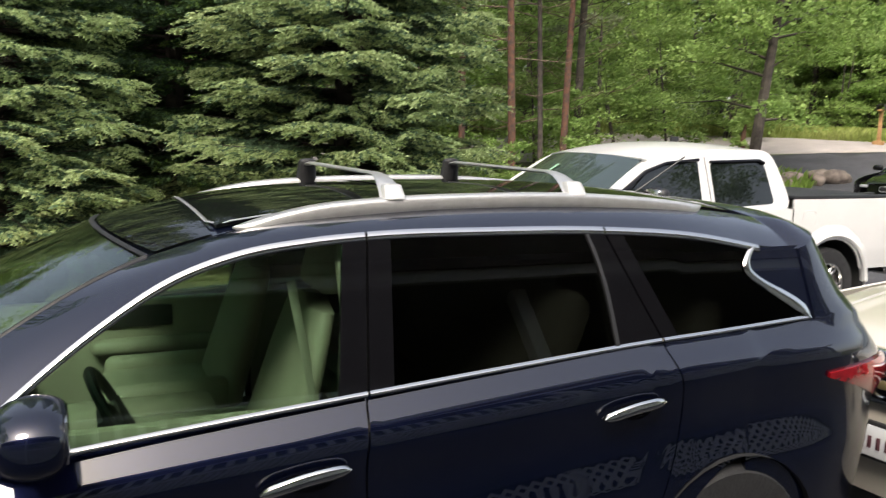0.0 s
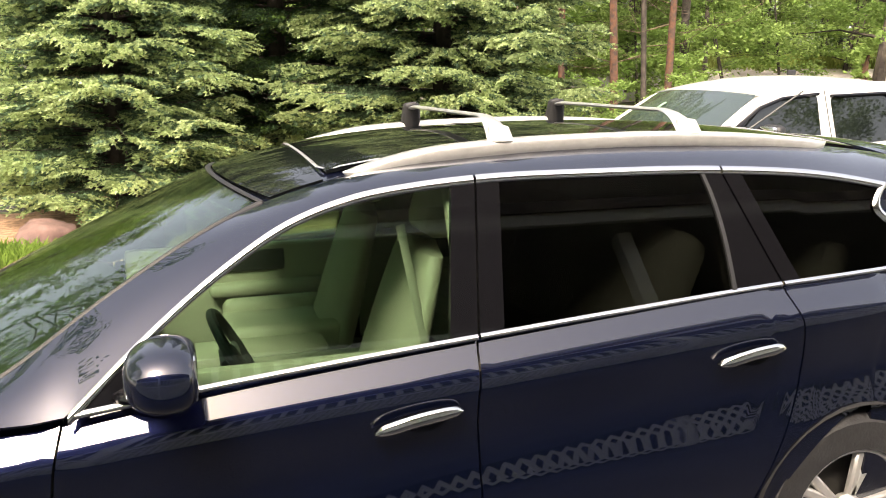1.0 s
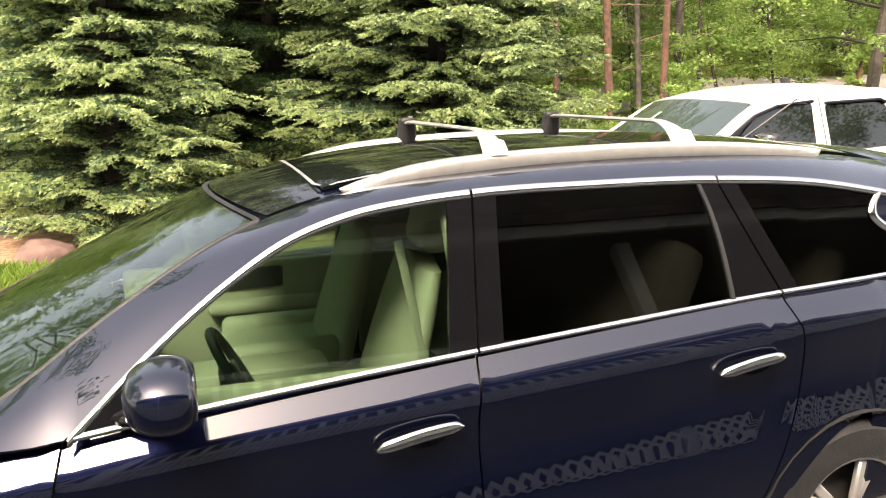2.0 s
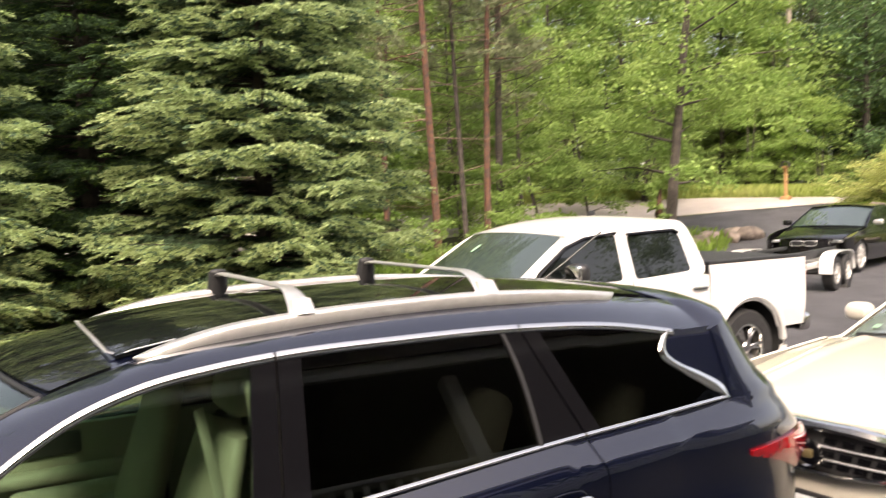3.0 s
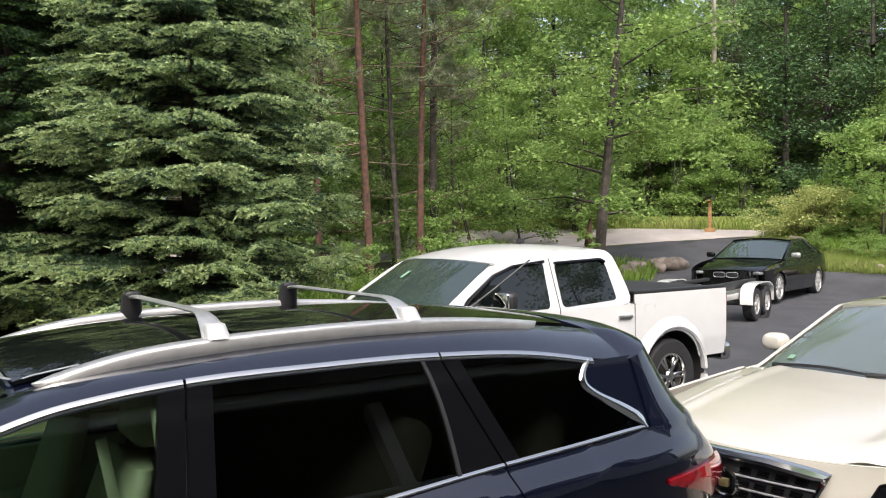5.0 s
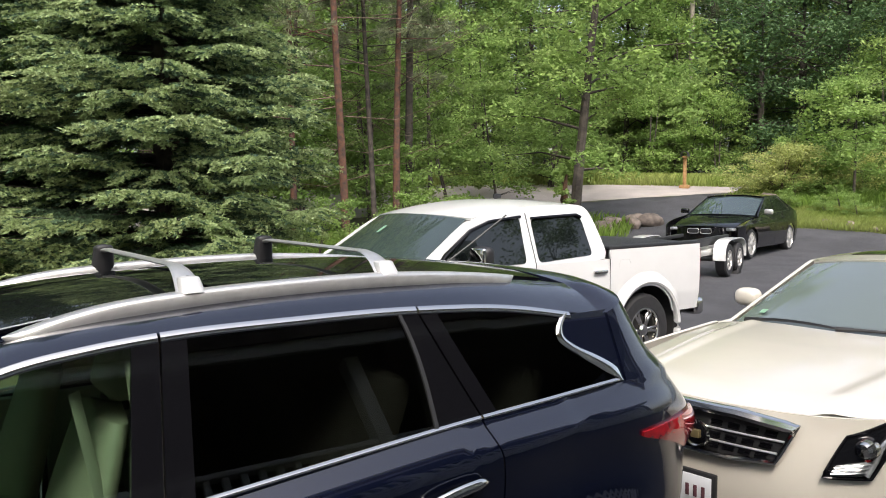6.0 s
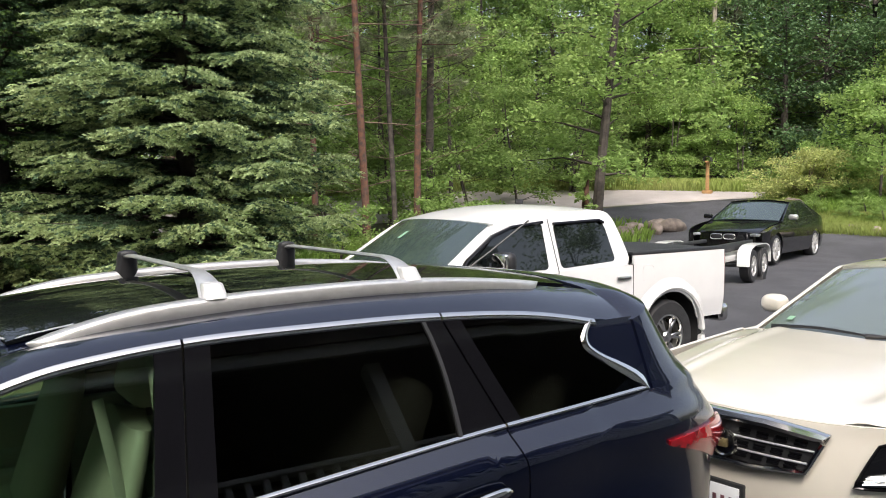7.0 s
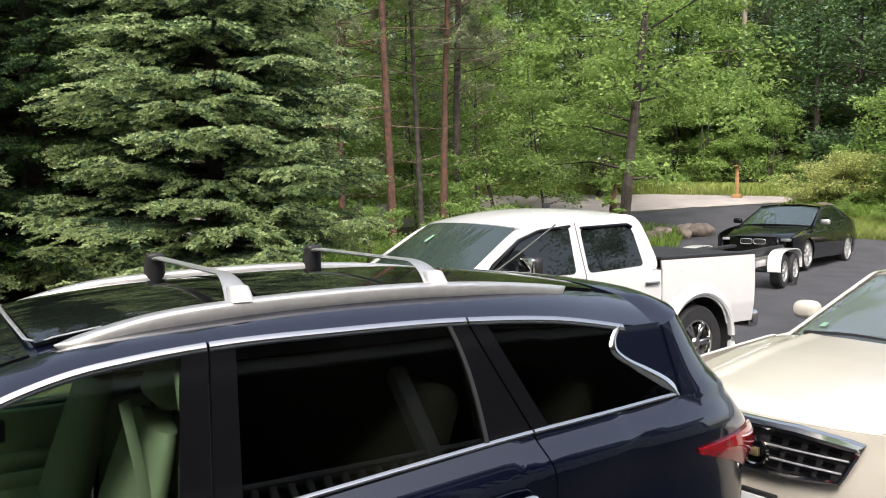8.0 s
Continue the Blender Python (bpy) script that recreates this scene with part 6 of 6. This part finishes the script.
part("arm", box((0.62, 0.14, 0.05), (-0.05, 0, 1.25), 0.01), POST_WOOD, mb)

px, py = at_bearing(52.6, 44)
pole = thing("utility_pole", pose(px, py, ground_z(px, py)), "grey wooden utility pole with a cross arm", "utility pole")
part("shaft", tube([(0, 0, -0.3), (0, 0, 11.5)], [0.15, 0.11], 10), POLE_WOOD, pole)
part("cross_arm", box((0.10, 2.2, 0.12), (0, 0, 10.3), 0.01, turn=Matrix.Rotation(0.7, 3, "Z")), POLE_WOOD, pole)
for k, (za, zb, b2) in enumerate(((6.3, 6.9, 74), (5.6, 6.0, 74), (7.6, 8.2, 74), (5.6, 5.2, 24), (6.3, 5.9, 24))):
    ex, ey = at_bearing(b2, 48)
    pts = [(px + (ex - px) * i / 14, py + (ey - py) * i / 14, 3.0 + za + (zb - za) * i / 14 - 1.2 * math.sin(math.pi * i / 14)) for i in range(15)]
    tagged(obj("overhead_cable", tube(pts, 0.018, 5), CABLE, "all"), "thin grey overhead cable along the street", "cable", "overhead cables")

lx, ly = at_bearing(43.3, 37)
gl = thing("garden_lantern", pose(lx, ly, ground_z(lx, ly)), "small white globe lantern on a thin post", "lantern")
part("post", tube([(0, 0, 0), (0, 0, 1.35)], 0.03, 6), DARK_TRIM, gl)
part("globe", turned([(0.001, -0.13), (0.08, -0.10), (0.13, 0.0), (0.08, 0.10), (0.001, 0.13)], 14, "z", (0, 0, 1.47)), PORCH_PAINT, gl)

hx, hy = at_bearing(48.2, 58)
fh = thing("far_house", pose(hx, hy, ground_z(hx, hy), 0, 0, -48), "tan clapboard house mostly hidden behind trees", "house")
part("wall", box((9, 7, 5.5), (0, 0, 2.75), 0.02), HOUSE_TAN, fh)
part("roof", plate([(-5.0, 5.4), (5.0, 5.4), (0, 8.4)], lambda a, b, d: (a, -4 + d, b), 8.0), STONE, fh)
for xx in (-2.6, 0.4, 2.8):
    for zz in (1.6, 4.2):
        wd = part("window", box((1.0, 0.10, 1.3), (xx, -3.52, zz), 0.01), PORCH_PAINT, fh)
        part("pane", box((0.84, 0.04, 1.14), (xx, -3.58, zz), 0.005), TINTED, wd)

# ---- the house and porch behind the walk ----
house = thing("house", pose(0, 0, 0), "grey clapboard house with a white railed porch", "house")
bm = bmesh.new()
for i in range(33):
    z = 0.1 + 0.15 * i
    vs = [bm.verts.new(p) for p in ((-12, -4.60, z), (12, -4.60, z), (12, -4.575, z), (-12, -4.575, z), (-12, -4.60, z + 0.15), (12, -4.60, z + 0.15))]
    bm.faces.new((vs[3], vs[2], vs[5], vs[4]))
    bm.faces.new((vs[0], vs[1], vs[2], vs[3]))
part("siding", bm, SIDING, house, "grey lapped siding boards", False)
part("wall", box((24, 0.2, 5.1), (0, -4.71, 2.55), 0.01), SIDING, house)
part("eave", box((25, 1.0, 0.25), (0, -4.4, 5.1), 0.02), PORCH_PAINT, house)
part("roof", plate([(-4.0, 5.1), (-9.5, 7.6), (-9.5, 7.4), (-4.0, 4.95)], lambda a, b, d: (-12.5 + d, a, b), 25), STONE, house)
for xx in (-7, -3.2, 5.5, 9.0):
    wd = part("window", box((1.1, 0.06, 1.5), (xx, -4.58, 3.4), 0.01), PORCH_PAINT, house)
    part("pane", box((0.94, 0.03, 1.34), (xx, -4.545, 3.4), 0.005), TINTED, wd)
porch = thing("porch", pose(0, 0, 0), "covered porch with white balusters and lattice skirting", "porch")
for i in range(14):
    part("deck_board", box((16, 0.124, 0.03), (0, -2.82 - 0.13 * i, 1.58), 0.004), DECK, porch)
part("rim_board", box((16, 0.04, 0.22), (0, -2.72, 1.47), 0.005), PORCH_PAINT, porch)
part("top_rail", box((16, 0.09, 0.04), (0, -2.77, 2.58), 0.008), PORCH_PAINT, porch)
part("bottom_rail", box((16, 0.05, 0.05), (0, -2.77, 1.70), 0.006), PORCH_PAINT, porch)
one = part("baluster", box((0.046, 0.046, 0.86), (0, 0, 0), 0.004), PORCH_PAINT, porch)
one.location = (-7.9, -2.77, 2.14)
for i in range(1, 122):
    b = new("baluster", one.data)
    b.parent, b.location = porch, (-7.9 + 0.13 * i, -2.77, 2.14)
for xx in (-8, -4, 0, 4, 8):
    part("post", box((0.13, 0.13, 3.35), (xx, -2.77, 1.675), 0.01), PORCH_PAINT, porch)
part("fascia", box((16.6, 0.04, 0.20), (0, -2.55, 3.42), 0.01), PORCH_PAINT, porch, "white gutter board along the porch roof")
part("porch_ceiling", box((16.4, 2.0, 0.04), (0, -3.57, 3.34), 0.005), SIDING, porch)
part("porch_roof", plate([(-2.5, 3.52), (-4.57, 4.05), (-4.57, 3.95), (-2.5, 3.42)], lambda a, b, d: (-8.3 + d, a, b), 16.6), STONE, porch)
bm = bmesh.new()
for k in range(150):
    for sg in (-1, 1):
        x = -8.5 + 0.115 * k
        box((1.82, 0.006, 0.035), (x, -2.69 + 0.004 * sg, 0.68), 0, bm, Matrix.Rotation(-sg * math.pi / 4, 3, "Y"))
part("lattice", bm, PORCH_PAINT, porch, "diagonal white lattice", False)

# tall wood behind the house
for i in range(16):
    grow((1, 6, 0, 1)[i % 4], -34 + 4.6 * i + rnd.uniform(-1, 1), -19 - rnd.uniform(0, 6), rnd.uniform(0, 360), rnd.uniform(0.75, 0.95))
# tall trees by the end of the drive, mirrored in the windscreens
for i, (x, y) in enumerate(((-13, -3), (-16, 3), (-14.5, 8.5), (-20, -8), (-22, 6), (-19, 13), (-11, 14))):
    grow((0, 1, 0, 5, 1, 0, 1)[i], x, y, 50 * i, 1.15)
